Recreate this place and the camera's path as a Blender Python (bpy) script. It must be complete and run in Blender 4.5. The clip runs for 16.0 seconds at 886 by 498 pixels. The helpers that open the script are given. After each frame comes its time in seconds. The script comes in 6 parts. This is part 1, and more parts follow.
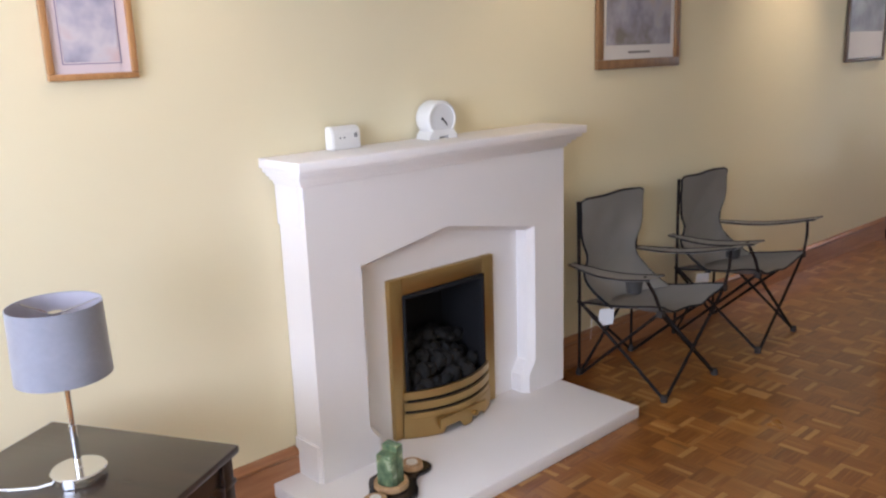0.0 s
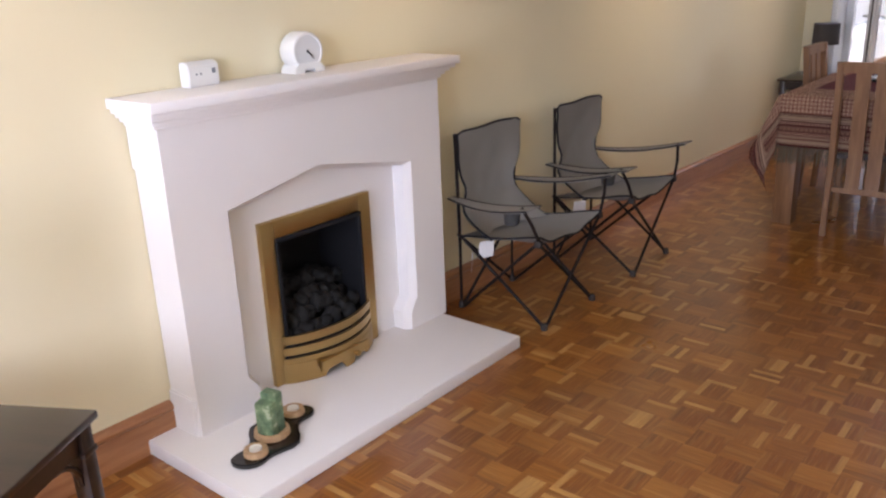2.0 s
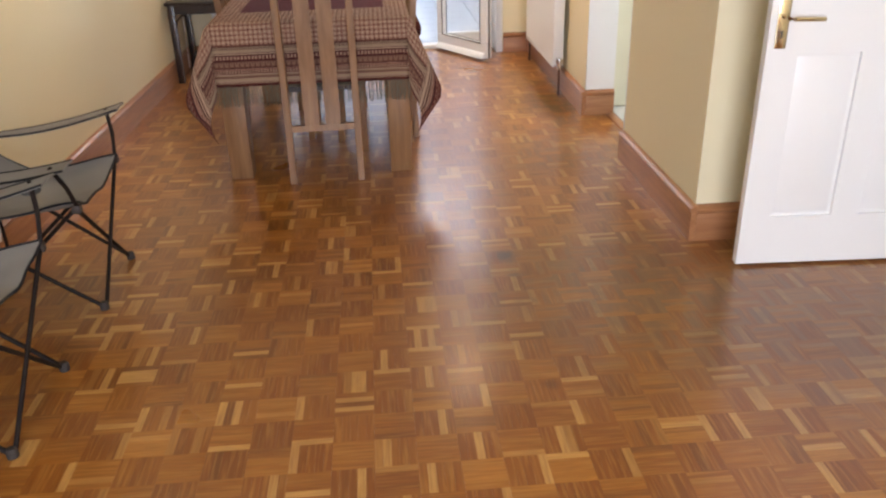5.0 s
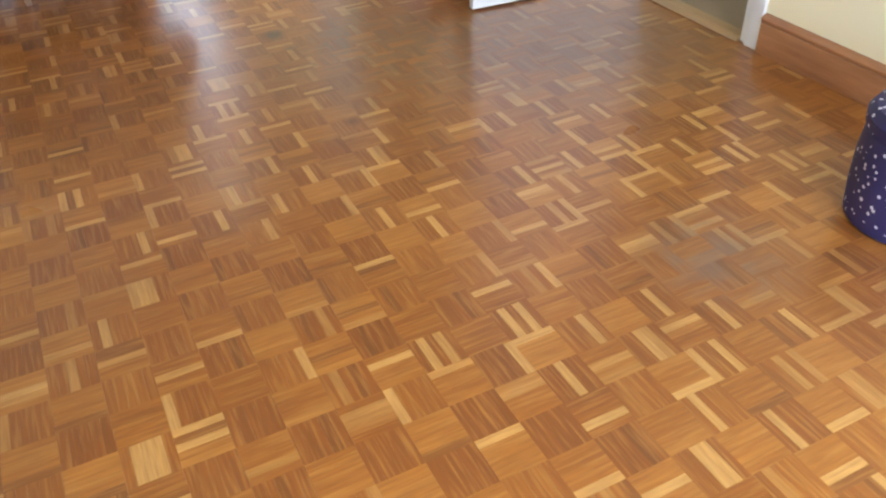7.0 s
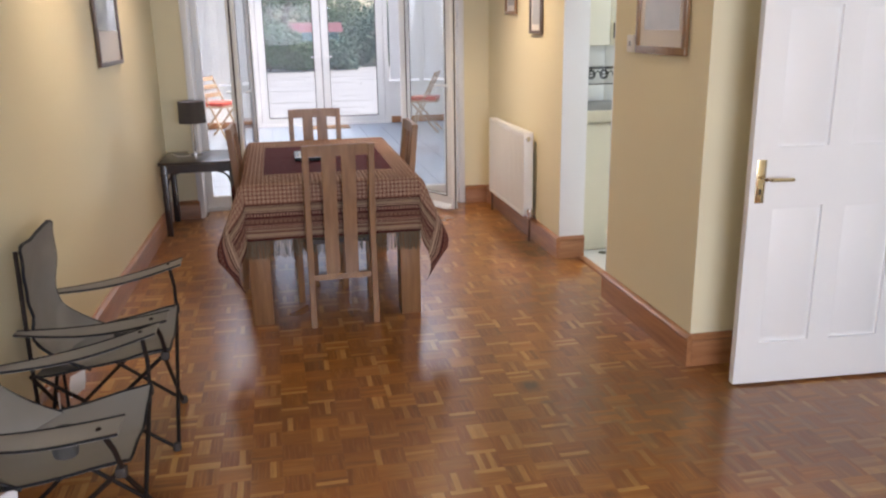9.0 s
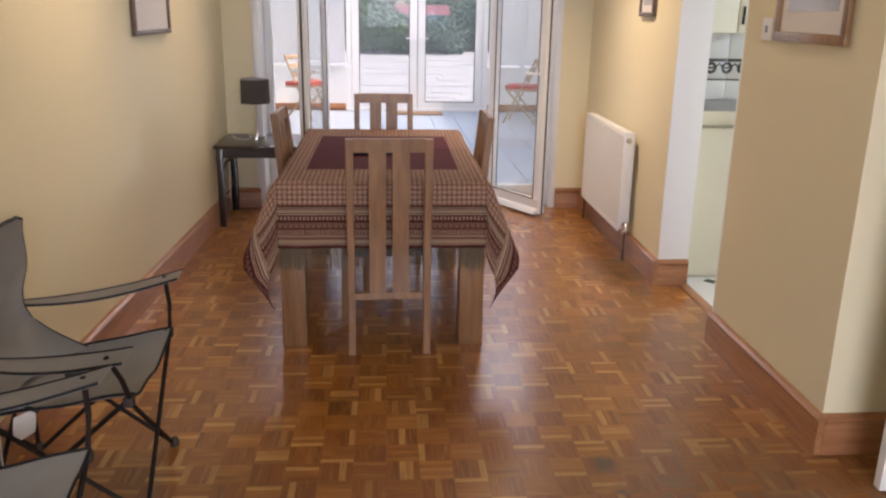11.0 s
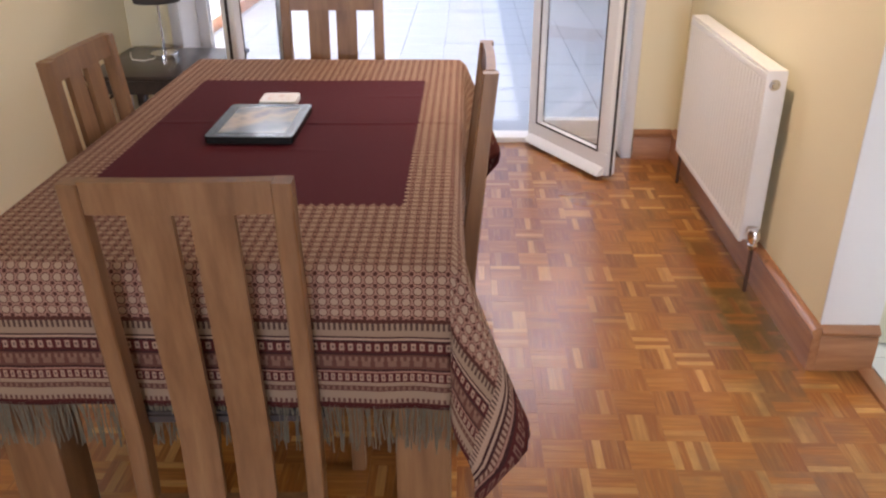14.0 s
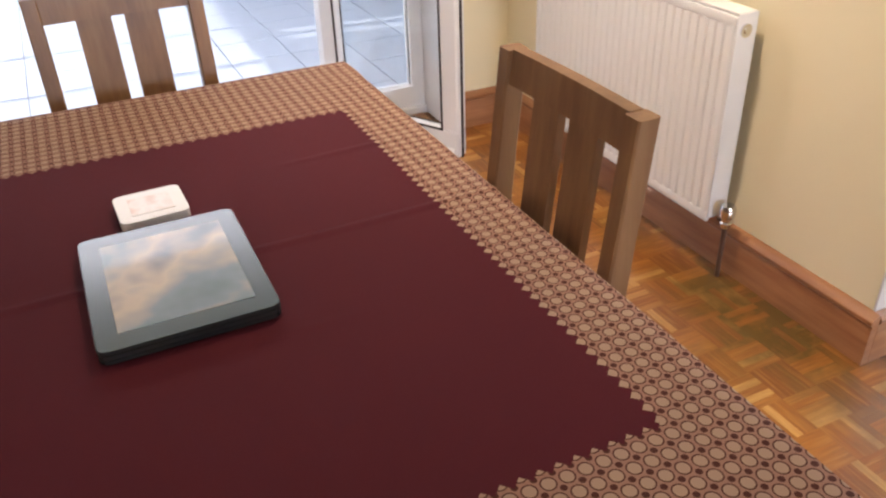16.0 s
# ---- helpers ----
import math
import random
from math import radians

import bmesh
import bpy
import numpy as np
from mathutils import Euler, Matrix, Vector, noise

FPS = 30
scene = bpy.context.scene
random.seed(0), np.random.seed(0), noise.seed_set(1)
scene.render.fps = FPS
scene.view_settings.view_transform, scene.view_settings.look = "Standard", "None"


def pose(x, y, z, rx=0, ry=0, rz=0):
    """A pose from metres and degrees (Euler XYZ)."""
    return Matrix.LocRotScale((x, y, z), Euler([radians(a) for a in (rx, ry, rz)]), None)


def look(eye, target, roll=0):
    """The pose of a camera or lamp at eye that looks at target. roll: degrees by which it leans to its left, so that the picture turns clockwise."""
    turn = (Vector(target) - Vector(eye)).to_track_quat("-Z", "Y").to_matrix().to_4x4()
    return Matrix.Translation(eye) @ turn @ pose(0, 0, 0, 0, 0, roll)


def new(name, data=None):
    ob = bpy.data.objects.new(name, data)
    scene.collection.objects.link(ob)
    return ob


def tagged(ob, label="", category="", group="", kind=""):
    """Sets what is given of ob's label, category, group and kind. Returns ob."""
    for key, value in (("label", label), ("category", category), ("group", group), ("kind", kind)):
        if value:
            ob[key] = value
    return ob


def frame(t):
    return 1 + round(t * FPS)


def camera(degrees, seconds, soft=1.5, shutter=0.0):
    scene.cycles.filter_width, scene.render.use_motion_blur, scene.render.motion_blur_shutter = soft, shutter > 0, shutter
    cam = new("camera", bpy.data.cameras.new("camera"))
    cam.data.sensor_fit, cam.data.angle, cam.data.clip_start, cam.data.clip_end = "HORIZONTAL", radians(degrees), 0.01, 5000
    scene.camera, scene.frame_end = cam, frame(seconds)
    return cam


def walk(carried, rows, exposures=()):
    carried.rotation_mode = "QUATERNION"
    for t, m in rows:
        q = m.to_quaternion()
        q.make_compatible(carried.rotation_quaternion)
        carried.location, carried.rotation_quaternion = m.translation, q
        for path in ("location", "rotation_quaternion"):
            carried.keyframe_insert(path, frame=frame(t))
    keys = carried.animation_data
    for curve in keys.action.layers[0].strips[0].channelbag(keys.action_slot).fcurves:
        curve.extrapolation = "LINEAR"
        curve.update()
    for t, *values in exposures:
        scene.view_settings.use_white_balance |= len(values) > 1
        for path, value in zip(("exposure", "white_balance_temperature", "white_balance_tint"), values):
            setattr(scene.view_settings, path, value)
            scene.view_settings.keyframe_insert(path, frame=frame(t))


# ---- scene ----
cam = camera(57.2, 16.0, soft=2.3)
METRES, EYE, TILT, LEAN, TURN = 6.7, 1.5, 0.0, 0.0, -42.2
PATH = [
    (0, (0.13, 0.227, 1.494), (1.434, 1.668, 1.023), -2.0),
    (0.5, (0.136, 0.221, 1.494), (1.362, 1.715, 0.982), -2.3),
    (1, (0.166, 0.216, 1.496), (1.399, 1.691, 0.945), -2.6),
    (1.5, (0.18, 0.215, 1.499), (1.493, 1.6, 0.901), -2.6),
    (2, (0.223, 0.239, 1.501), (1.672, 1.458, 0.855), -2.2),
    (2.5, (0.315, 0.307, 1.505), (1.952, 1.233, 0.825), -1.3),
    (3, (0.475, 0.388, 1.528), (2.249, 1.013, 0.848), 0.7),
    (3.2, (0.565, 0.416, 1.526), (2.379, 0.942, 0.867), 1.0),
    (5.3, (1.172, 1.076, 1.415), (2.923, 0.828, 0.48), -1.6),
    (5.5, (1.142, 1.15, 1.42), (2.851, 0.826, 0.433), -1.6),
    (6, (0.991, 1.246, 1.414), (2.597, 0.755, 0.328), -2.3),
    (6.5, (0.792, 1.288, 1.381), (2.28, 0.668, 0.197), -2.5),
    (7, (0.727, 1.332, 1.368), (2.156, 0.643, 0.15), -2.1),
    (7.5, (0.766, 1.406, 1.43), (2.322, 0.733, 0.368), -1.2),
    (8, (0.802, 1.472, 1.483), (2.522, 0.916, 0.626), -1.1),
    (8.5, (0.834, 1.499, 1.526), (2.664, 1.05, 0.857), -1.1),
    (9, (0.86, 1.522, 1.562), (2.748, 1.147, 1.021), -0.9),
    (9.5, (0.948, 1.534, 1.551), (2.863, 1.231, 1.058), -0.7),
    (12, (2.293, 1.042, 1.478), (4.173, 1.027, 0.798), 0.2),
    (12.5, (2.693, 1.004, 1.474), (4.551, 1.031, 0.733), -0.6),
    (13, (3.076, 0.913, 1.457), (4.908, 0.979, 0.657), -0.7),
    (13.5, (3.425, 0.832, 1.442), (5.225, 0.933, 0.577), -0.3),
    (14, (3.783, 0.789, 1.433), (5.576, 0.843, 0.548), -0.3),
    (14.5, (4.045, 0.779, 1.428), (5.826, 0.717, 0.519), 0.9),
    (15, (4.268, 0.969, 1.423), (6.019, 0.761, 0.479), 0.7),
    (15.5, (4.528, 1.189, 1.389), (6.224, 0.823, 0.394), -0.9),
    (16, (4.849, 1.381, 1.384), (6.4, 0.676, 0.336), -2.0),
]
walk(cam, [(t, look(eye, target, roll)) for t, eye, target, roll in PATH], [
    (0, 0.38, 6350, 20), (2, 0.55, 6500, 24), (3, 0.74, 6850, 22), (5.5, 1.2, 7100, 19), (6.5, 1.42, 7050, 16), (7, 1.36, 6300, 10), (8, 1.22, 6000, 11), (9, 0.72, 6850, 20), (9.5, 0.66, 7000, 21), (13, 0.84, 7050, 25), (14.5, 0.92, 6650, 23), (16, 1.08, 6650, 20)])

# ---------- world, sun, windows, exposure ----------
world = bpy.data.worlds.new("sky")
scene.world = world
world.use_nodes = True
wn = world.node_tree.nodes
sky = wn.new("ShaderNodeTexSky")
sky.sky_type = "NISHITA"
sky.sun_disc = False
sky.sun_elevation = radians(48)
sky.sun_rotation = radians(165)
wn["Background"].inputs["Strength"].default_value = 0.15
world.node_tree.links.new(sky.outputs[0], wn["Background"].inputs["Color"])

sun = new("sun", bpy.data.lights.new("sun", "SUN"))
sun.data.energy, sun.data.angle, sun.data.color = 2.0, radians(0.6), (1.0, 0.95, 0.88)
sun.matrix_world = look((12, -9, 11), (13, 0, 0))


def window_light(name, at, to, w, h, watts, colour):
    lamp = new(name, bpy.data.lights.new(name, "AREA"))
    lamp.data.shape, lamp.data.size, lamp.data.size_y = "RECTANGLE", w, h
    lamp.data.energy, lamp.data.color = watts, colour
    lamp.matrix_world = look(at, to)
    return lamp


window_light("front_window_daylight", (-1.72, 0.75, 1.5), (3, 0.75, 1.3), 2.3, 1.25, 112, (0.68, 0.81, 1.0))
# Lamp at an assumed, unseen kitchen window, added to light the kitchen
window_light("kitchen_window_daylight", (5.1, -3.02, 1.5), (5.1, 0, 1.2), 1.3, 1.0, 30, (0.60, 0.77, 1.0))
# downlights: place, watts, and the point at which each is tilted
DOWNLIGHTS = ((1.05, 2.0, 9, (1.05, 2.565, 1.35), 85), (2.85, 2.0, 12, (2.85, 2.565, 1.35), 85), (5.0, 2.0, 28, (4.9, 2.565, 1.25), 85), (6.6, 2.0, 20, (6.5, 2.565, 1.2), 90),
              (4.65, 0.2, 7, (4.65, -0.275, 1.35), 85), (6.5, 0.42, 62, (6.4, 0.12, 0.0), 120))
for lx, ly, watts, aim, cone in DOWNLIGHTS:
    lamp = new("downlight_lamp", bpy.data.lights.new("downlight_lamp", "SPOT"))
    lamp.data.energy, lamp.data.color, lamp.data.shadow_soft_size = watts, (1.0, 0.84, 0.62), 0.06
    lamp.data.spot_size, lamp.data.spot_blend = radians(cone), 1.0
    lamp.matrix_world = look((lx, ly, 2.395), aim)
window_light("conservatory_roof_daylight", (10.9, 0.82, 3.3), (10.2, 0.82, 0.0), 5.2, 3.6, 27, (0.74, 0.85, 1.0))
# Added fill lamp under the glass roof; brightens the dining room through the doors
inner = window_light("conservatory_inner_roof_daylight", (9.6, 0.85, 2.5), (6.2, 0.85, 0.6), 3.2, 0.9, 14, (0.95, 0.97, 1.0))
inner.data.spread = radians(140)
# Added lamp that brightens the hall; no window stands behind it
window_light("hall_window_daylight", (2.2, -2.0, 2.2), (3.4, -2.0, 0.6), 0.6, 0.5, 4, (0.85, 0.97, 1.0))

# ---------- mesh helpers ----------
def box(bm, x0, x1, y0, y1, z0, z1, bevel=0.0, seg=2):
    r = bmesh.ops.create_cube(bm, size=1.0)
    vs = r["verts"]
    for v in vs:
        v.co = Vector((x0 + (v.co.x + 0.5) * (x1 - x0), y0 + (v.co.y + 0.5) * (y1 - y0), z0 + (v.co.z + 0.5) * (z1 - z0)))
    if bevel > 0:
        es = list({e for v in vs for e in v.link_edges})
        bmesh.ops.bevel(bm, geom=es, offset=bevel, segments=seg, affect="EDGES", profile=0.5)


def prism(bm, poly, axis, a, b):
    """Extrude a 2D outline from a to b along an axis (x: outline is y,z; y: x,z; z: x,y)."""
    def at(p, k):
        return {"x": (k, p[0], p[1]), "y": (p[0], k, p[1]), "z": (p[0], p[1], k)}[axis]
    lo = [bm.verts.new(at(p, a)) for p in poly]
    hi = [bm.verts.new(at(p, b)) for p in poly]
    fs = [bm.faces.new(lo), bm.faces.new(hi)]
    n = len(poly)
    for i in range(n):
        fs.append(bm.faces.new((lo[i], lo[(i + 1) % n], hi[(i + 1) % n], hi[i])))
    bmesh.ops.recalc_face_normals(bm, faces=fs)


def tube(bm, pts, r, n=8, closed_ends=True):
    pts = [Vector(p) for p in pts]
    rings = []
    up = Vector((0, 0, 1))
    for i, p in enumerate(pts):
        d = (pts[min(i + 1, len(pts) - 1)] - pts[max(i - 1, 0)]).normalized()
        ref = up if abs(d.z) < 0.95 else Vector((1, 0, 0))
        u = d.cross(ref).normalized()
        w = d.cross(u).normalized()
        rings.append([bm.verts.new(p + r * (math.cos(2 * math.pi * k / n) * u + math.sin(2 * math.pi * k / n) * w)) for k in range(n)])
    fs = []
    for a, b in zip(rings, rings[1:]):
        best = min(range(n), key=lambda s: (a[0].co - b[s].co).length)
        for k in range(n):
            fs.append(bm.faces.new((a[k], a[(k + 1) % n], b[(k + 1 + best) % n], b[(k + best) % n])))
    if closed_ends:
        fs.append(bm.faces.new(rings[0]))
        fs.append(bm.faces.new(rings[-1]))
    bmesh.ops.recalc_face_normals(bm, faces=fs)


def lathe(bm, profile, n=32, c=(0, 0, 0), cap=True):
    rings = [[bm.verts.new((c[0] + r * math.cos(2 * math.pi * k / n), c[1] + r * math.sin(2 * math.pi * k / n), c[2] + z)) for k in range(n)] for r, z in profile]
    fs = []
    for a, b in zip(rings, rings[1:]):
        for k in range(n):
            fs.append(bm.faces.new((a[k], a[(k + 1) % n], b[(k + 1) % n], b[k])))
    if cap:
        fs.append(bm.faces.new(rings[0]))
        fs.append(bm.faces.new(rings[-1]))
    bmesh.ops.recalc_face_normals(bm, faces=fs)


def sheet(bm, rows, thick=0.0):
    """A grid of points as a surface; thick makes it a closed slab along z or its normals."""
    vs = [[bm.verts.new(p) for p in row] for row in rows]
    fs = []
    for a, b in zip(vs, vs[1:]):
        for k in range(len(a) - 1):
            fs.append(bm.faces.new((a[k], a[k + 1], b[k + 1], b[k])))
    bmesh.ops.recalc_face_normals(bm, faces=fs)
    if thick:
        bmesh.ops.solidify(bm, geom=fs, thickness=thick)
    return vs


def mesh_of(name, bm, material, sharp=35):
    me = bpy.data.meshes.new(name)
    bm.to_mesh(me)
    bm.free()
    me.materials.append(material)
    for p in me.polygons:
        p.use_smooth = True
    me.set_sharp_from_angle(angle=radians(sharp))
    return me


def part(name, bm, material, parent=None, label="", m=None):
    ob = new(name, mesh_of(name, bm, material))
    if parent is not None:
        ob.parent = parent
    if m is not None:
        ob.matrix_basis = m
    if label:
        ob["label"] = label
    return ob


def thing(name, m, label, category, group=""):
    ob = new(name)
    ob.empty_display_size = 0.1
    ob.matrix_basis = m
    return tagged(ob, label, category, group)


def structure(name, bm, material, label, category):
    return tagged(part(name, bm, material), label, category, kind="structure")


# ---------- materials ----------
def base_mat(name):
    m = bpy.data.materials.new(name)
    m.use_nodes = True
    nt = m.node_tree
    return m, nt, nt.nodes, nt.links, nt.nodes["Principled BSDF"]


def mixc(nt, fac, a, b, mode="MIX"):
    n = nt.nodes.new("ShaderNodeMix")
    n.data_type, n.blend_type = "RGBA", mode
    for sock, v in ((n.inputs[0], fac), (n.inputs[6], a), (n.inputs[7], b)):
        if hasattr(v, "is_linked"):
            nt.links.new(v, sock)
        elif isinstance(v, (int, float)):
            sock.default_value = v
        else:
            sock.default_value = (*v, 1)
    return n.outputs[2]


def mth(nt, op, a, b=None, c=None):
    n = nt.nodes.new("ShaderNodeMath")
    n.operation = op
    for sock, v in zip(n.inputs, (a, b, c)):
        if v is None:
            continue
        if hasattr(v, "is_linked"):
            nt.links.new(v, sock)
        else:
            sock.default_value = v
    return n.outputs[0]


def noise_tex(nt, vec, scale, detail=4.0, rough=0.55):
    n = nt.nodes.new("ShaderNodeTexNoise")
    n.inputs["Scale"].default_value, n.inputs["Detail"].default_value, n.inputs["Roughness"].default_value = scale, detail, rough
    if vec is not None:
        nt.links.new(vec, n.inputs["Vector"])
    return n.outputs["Fac"]


def ramp(nt, fac, stops, mode="LINEAR"):
    n = nt.nodes.new("ShaderNodeValToRGB")
    n.color_ramp.interpolation = mode
    el = n.color_ramp.elements
    while len(el) < len(stops):
        el.new(0.5)
    for e, (p, c) in zip(el, stops):
        e.position = p
        e.color = (*c, 1) if len(c) == 3 else c
    nt.links.new(fac, n.inputs[0])
    return n.outputs[0]


def scaled(nt, vec, s):
    n = nt.nodes.new("ShaderNodeMapping")
    n.inputs["Scale"].default_value = s
    nt.links.new(vec, n.inputs[0])
    return n.outputs[0]


def bump(nt, height, strength, distance, p):
    n = nt.nodes.new("ShaderNodeBump")
    n.inputs["Strength"].default_value, n.inputs["Distance"].default_value = strength, distance
    nt.links.new(height, n.inputs["Height"])
    nt.links.new(n.outputs[0], p.inputs["Normal"])


def surface(name, colour, rough=0.5, metal=0.0, var=0.12, big=1.5, fine=40.0, relief=0.15, depth=0.001, coat=0.0, sheen=0.0, rvar=0.1, stretch=(1, 1, 1)):
    """A plain surface with variation at two scales, uneven gloss and fine relief."""
    m, nt, ns, ln, p = base_mat(name)
    co = ns.new("ShaderNodeTexCoord").outputs["Object"]
    co = scaled(nt, co, stretch)
    a = noise_tex(nt, co, big, 3)
    b = noise_tex(nt, co, fine, 5)
    dark = tuple(c * (1 - var) for c in colour)
    light = tuple(min(1, c * (1 + var)) for c in colour)
    c1 = mixc(nt, a, dark, light)
    c2 = mixc(nt, mth(nt, "MULTIPLY", b, 0.45), c1, tuple(c * (1 - 1.3 * var) for c in colour))
    ln.new(c2, p.inputs["Base Color"])
    ln.new(mth(nt, "MULTIPLY_ADD", a, rvar, rough - rvar / 2), p.inputs["Roughness"])
    p.inputs["Metallic"].default_value = metal
    p.inputs["Coat Weight"].default_value = coat
    p.inputs["Coat Roughness"].default_value = 0.15
    p.inputs["Sheen Weight"].default_value = sheen
    if relief:
        bump(nt, b, relief, depth, p)
    return m


def wood(name, dark, light, rough=0.4, coat=0.2, along="x", scale=1.0, knots=0.0):
    m, nt, ns, ln, p = base_mat(name)
    co = ns.new("ShaderNodeTexCoord").outputs["Object"]
    s = {"x": (1.2, 14, 14), "y": (14, 1.2, 14), "z": (14, 14, 1.2)}[along]
    v = scaled(nt, co, tuple(k * scale for k in s))
    g = noise_tex(nt, v, 2.2, 6, 0.65)
    fine = noise_tex(nt, scaled(nt, co, tuple(k * 6 * scale for k in s)), 2.0, 3)
    oi = ns.new("ShaderNodeObjectInfo").outputs["Random"]
    c = ramp(nt, mth(nt, "ADD", g, mth(nt, "MULTIPLY_ADD", oi, 0.12, -0.06)), [(0.3, dark), (0.7, light)])
    c = mixc(nt, mth(nt, "MULTIPLY", fine, 0.35), c, dark)
    if knots:
        vo = ns.new("ShaderNodeTexVoronoi")
        vo.inputs["Scale"].default_value = 2.3
        ln.new(co, vo.inputs["Vector"])
        k = ramp(nt, vo.outputs["Distance"], [(0.02, (1, 1, 1)), (0.05, (0, 0, 0))])
        c = mixc(nt, mth(nt, "MULTIPLY", k, knots), c, tuple(q * 0.3 for q in dark))
    ln.new(c, p.inputs["Base Color"])
    ln.new(mth(nt, "MULTIPLY_ADD", g, 0.15, rough - 0.07), p.inputs["Roughness"])
    p.inputs["Coat Weight"].default_value = coat
    p.inputs["Coat Roughness"].default_value = 0.2
    bump(nt, fine, 0.12, 0.001, p)
    return m


def glass_mat(name, tint=(0.96, 0.98, 0.98), rough=0.0):
    m, nt, ns, ln, p = base_mat(name)
    p.inputs["Base Color"].default_value = (*tint, 1)
    p.inputs["Transmission Weight"].default_value = 1.0
    p.inputs["Roughness"].default_value = rough
    p.inputs["IOR"].default_value = 1.45
    return m


WALL = surface("cream_wall_paint", (0.80, 0.715, 0.49), 0.75, var=0.035, big=0.9, fine=160, relief=0.12, depth=0.0008)
CEIL = surface("white_ceiling_paint", (0.83, 0.82, 0.78), 0.85, var=0.03, fine=120)
GLOSSW = surface("white_gloss_paint", (0.80, 0.80, 0.80), 0.32, var=0.03, big=2, fine=60, relief=0.06)
UPVC = surface("white_plastic_frame", (0.80, 0.80, 0.79), 0.3, var=0.02, relief=0.03)
RUBBER = surface("black_rubber_seal", (0.05, 0.04, 0.035), 0.6, var=0.1)
SKIRT = wood("stained_pine_skirting", (0.26, 0.10, 0.04), (0.46, 0.215, 0.095), 0.38, 0.25, "x", knots=0.8)
SKIRTY = wood("stained_pine_skirting_return", (0.26, 0.10, 0.04), (0.46, 0.215, 0.095), 0.38, 0.25, "y", knots=0.8)
OAK = wood("oak_furniture", (0.176, 0.081, 0.032), (0.317, 0.166, 0.073), 0.45, 0.1, "z")
DARKW = wood("dark_stained_table_wood", (0.012, 0.006, 0.005), (0.04, 0.020, 0.014), 0.3, 0.4, "x")
STONE = surface("painted_white_stone", (0.84, 0.81, 0.80), 0.62, var=0.04, big=3, fine=220, relief=0.35, depth=0.0012)
BRASS = surface("satin_brass", (0.50, 0.35, 0.15), 0.36, 1.0, var=0.08, big=6, fine=150, relief=0.05)
POLBRASS = surface("polished_brass", (0.74, 0.63, 0.42), 0.16, 1.0, var=0.05, big=6, relief=0.02)
CHROME = surface("chrome", (0.75, 0.75, 0.76), 0.08, 1.0, var=0.03, relief=0.0)
BLACKM = surface("soot_black_metal", (0.015, 0.015, 0.017), 0.6, var=0.3)
COAL = surface("ceramic_coal", (0.024, 0.023, 0.023), 0.85, var=0.5, big=14, fine=70, relief=0.8, depth=0.006)
VELVET = surface("grey_velvet_shade", (0.24, 0.25, 0.30), 0.85, var=0.28, big=11, fine=90, sheen=0.6)
VELVETD = surface("dark_grey_velvet_shade", (0.07, 0.062, 0.06), 0.9, var=0.12, big=7, fine=90)
VELVIN = surface("shade_lining", (0.42, 0.40, 0.46), 0.8, var=0.05)
WHITEP = surface("white_plastic", (0.80, 0.79, 0.77), 0.4, var=0.02, relief=0.03)
GREYP = surface("grey_plastic", (0.28, 0.28, 0.29), 0.45, var=0.05)
DIALC = surface("clock_dial_silver", (0.70, 0.70, 0.70), 0.35, 0.0, var=0.08, big=12)
INK = surface("black_ink", (0.02, 0.02, 0.02), 0.6, var=0.1)
CANVAS = surface("grey_polyester_canvas", (0.24, 0.229, 0.212), 0.85, var=0.18, big=5, fine=420, relief=0.5, depth=0.0008)
STEELB = surface("dark_powder_coated_tube", (0.016, 0.010, 0.008), 0.62, var=0.2)
MESHF = surface("black_mesh_fabric", (0.06, 0.058, 0.055), 0.9, var=0.3, fine=500, relief=0.6)
LABELW = surface("white_care_label", (0.80, 0.80, 0.80), 0.7, var=0.04)
RADW = surface("radiator_enamel", (0.80, 0.79, 0.76), 0.35, var=0.025, relief=0.03)
CARPET = surface("beige_carpet", (0.30, 0.22, 0.14), 0.95, var=0.2, big=3, fine=350, relief=0.9, depth=0.004)
TILEW = surface("white_glazed_floor_tile", (0.76, 0.76, 0.72), 0.22, var=0.05, big=4, fine=60)
TILEG = surface("dark_green_tile_inset", (0.10, 0.11, 0.08), 0.25, var=0.15)
BEDDING = surface("brown_floor_bedding", (0.14, 0.065, 0.026), 0.8, var=0.2)
GROUT = surface("grey_grout", (0.32, 0.31, 0.29), 0.9, var=0.15)
CTILE = surface("pale_conservatory_tile", (0.34, 0.40, 0.47), 0.3, var=0.1, big=3, fine=30, relief=0.1)
CREAMC = surface("cream_cabinet_front", (0.76, 0.74, 0.62), 0.4, var=0.03)
WORKTOP = surface("grey_worktop", (0.35, 0.36, 0.37), 0.3, var=0.2, big=20, fine=120)
CUSHION = surface("red_cushion_fabric", (0.50, 0.07, 0.045), 0.9, var=0.15, big=8, fine=200, sheen=0.3)
BEECH = wood("beech_folding_chair", (0.36, 0.25, 0.16), (0.50, 0.37, 0.25), 0.45, 0.15, "z")
BLACKT = surface("black_lacquer_tray", (0.012, 0.010, 0.010), 0.2, var=0.3, coat=0.5)
BARK = wood("pale_bark_wood", (0.35, 0.20, 0.10), (0.60, 0.40, 0.22), 0.7, 0.0, "z", 2.0)
WAX = surface("white_candle_wax", (0.78, 0.74, 0.66), 0.5, var=0.04)
TIN = surface("tealight_aluminium", (0.7, 0.7, 0.7), 0.25, 1.0, var=0.05)
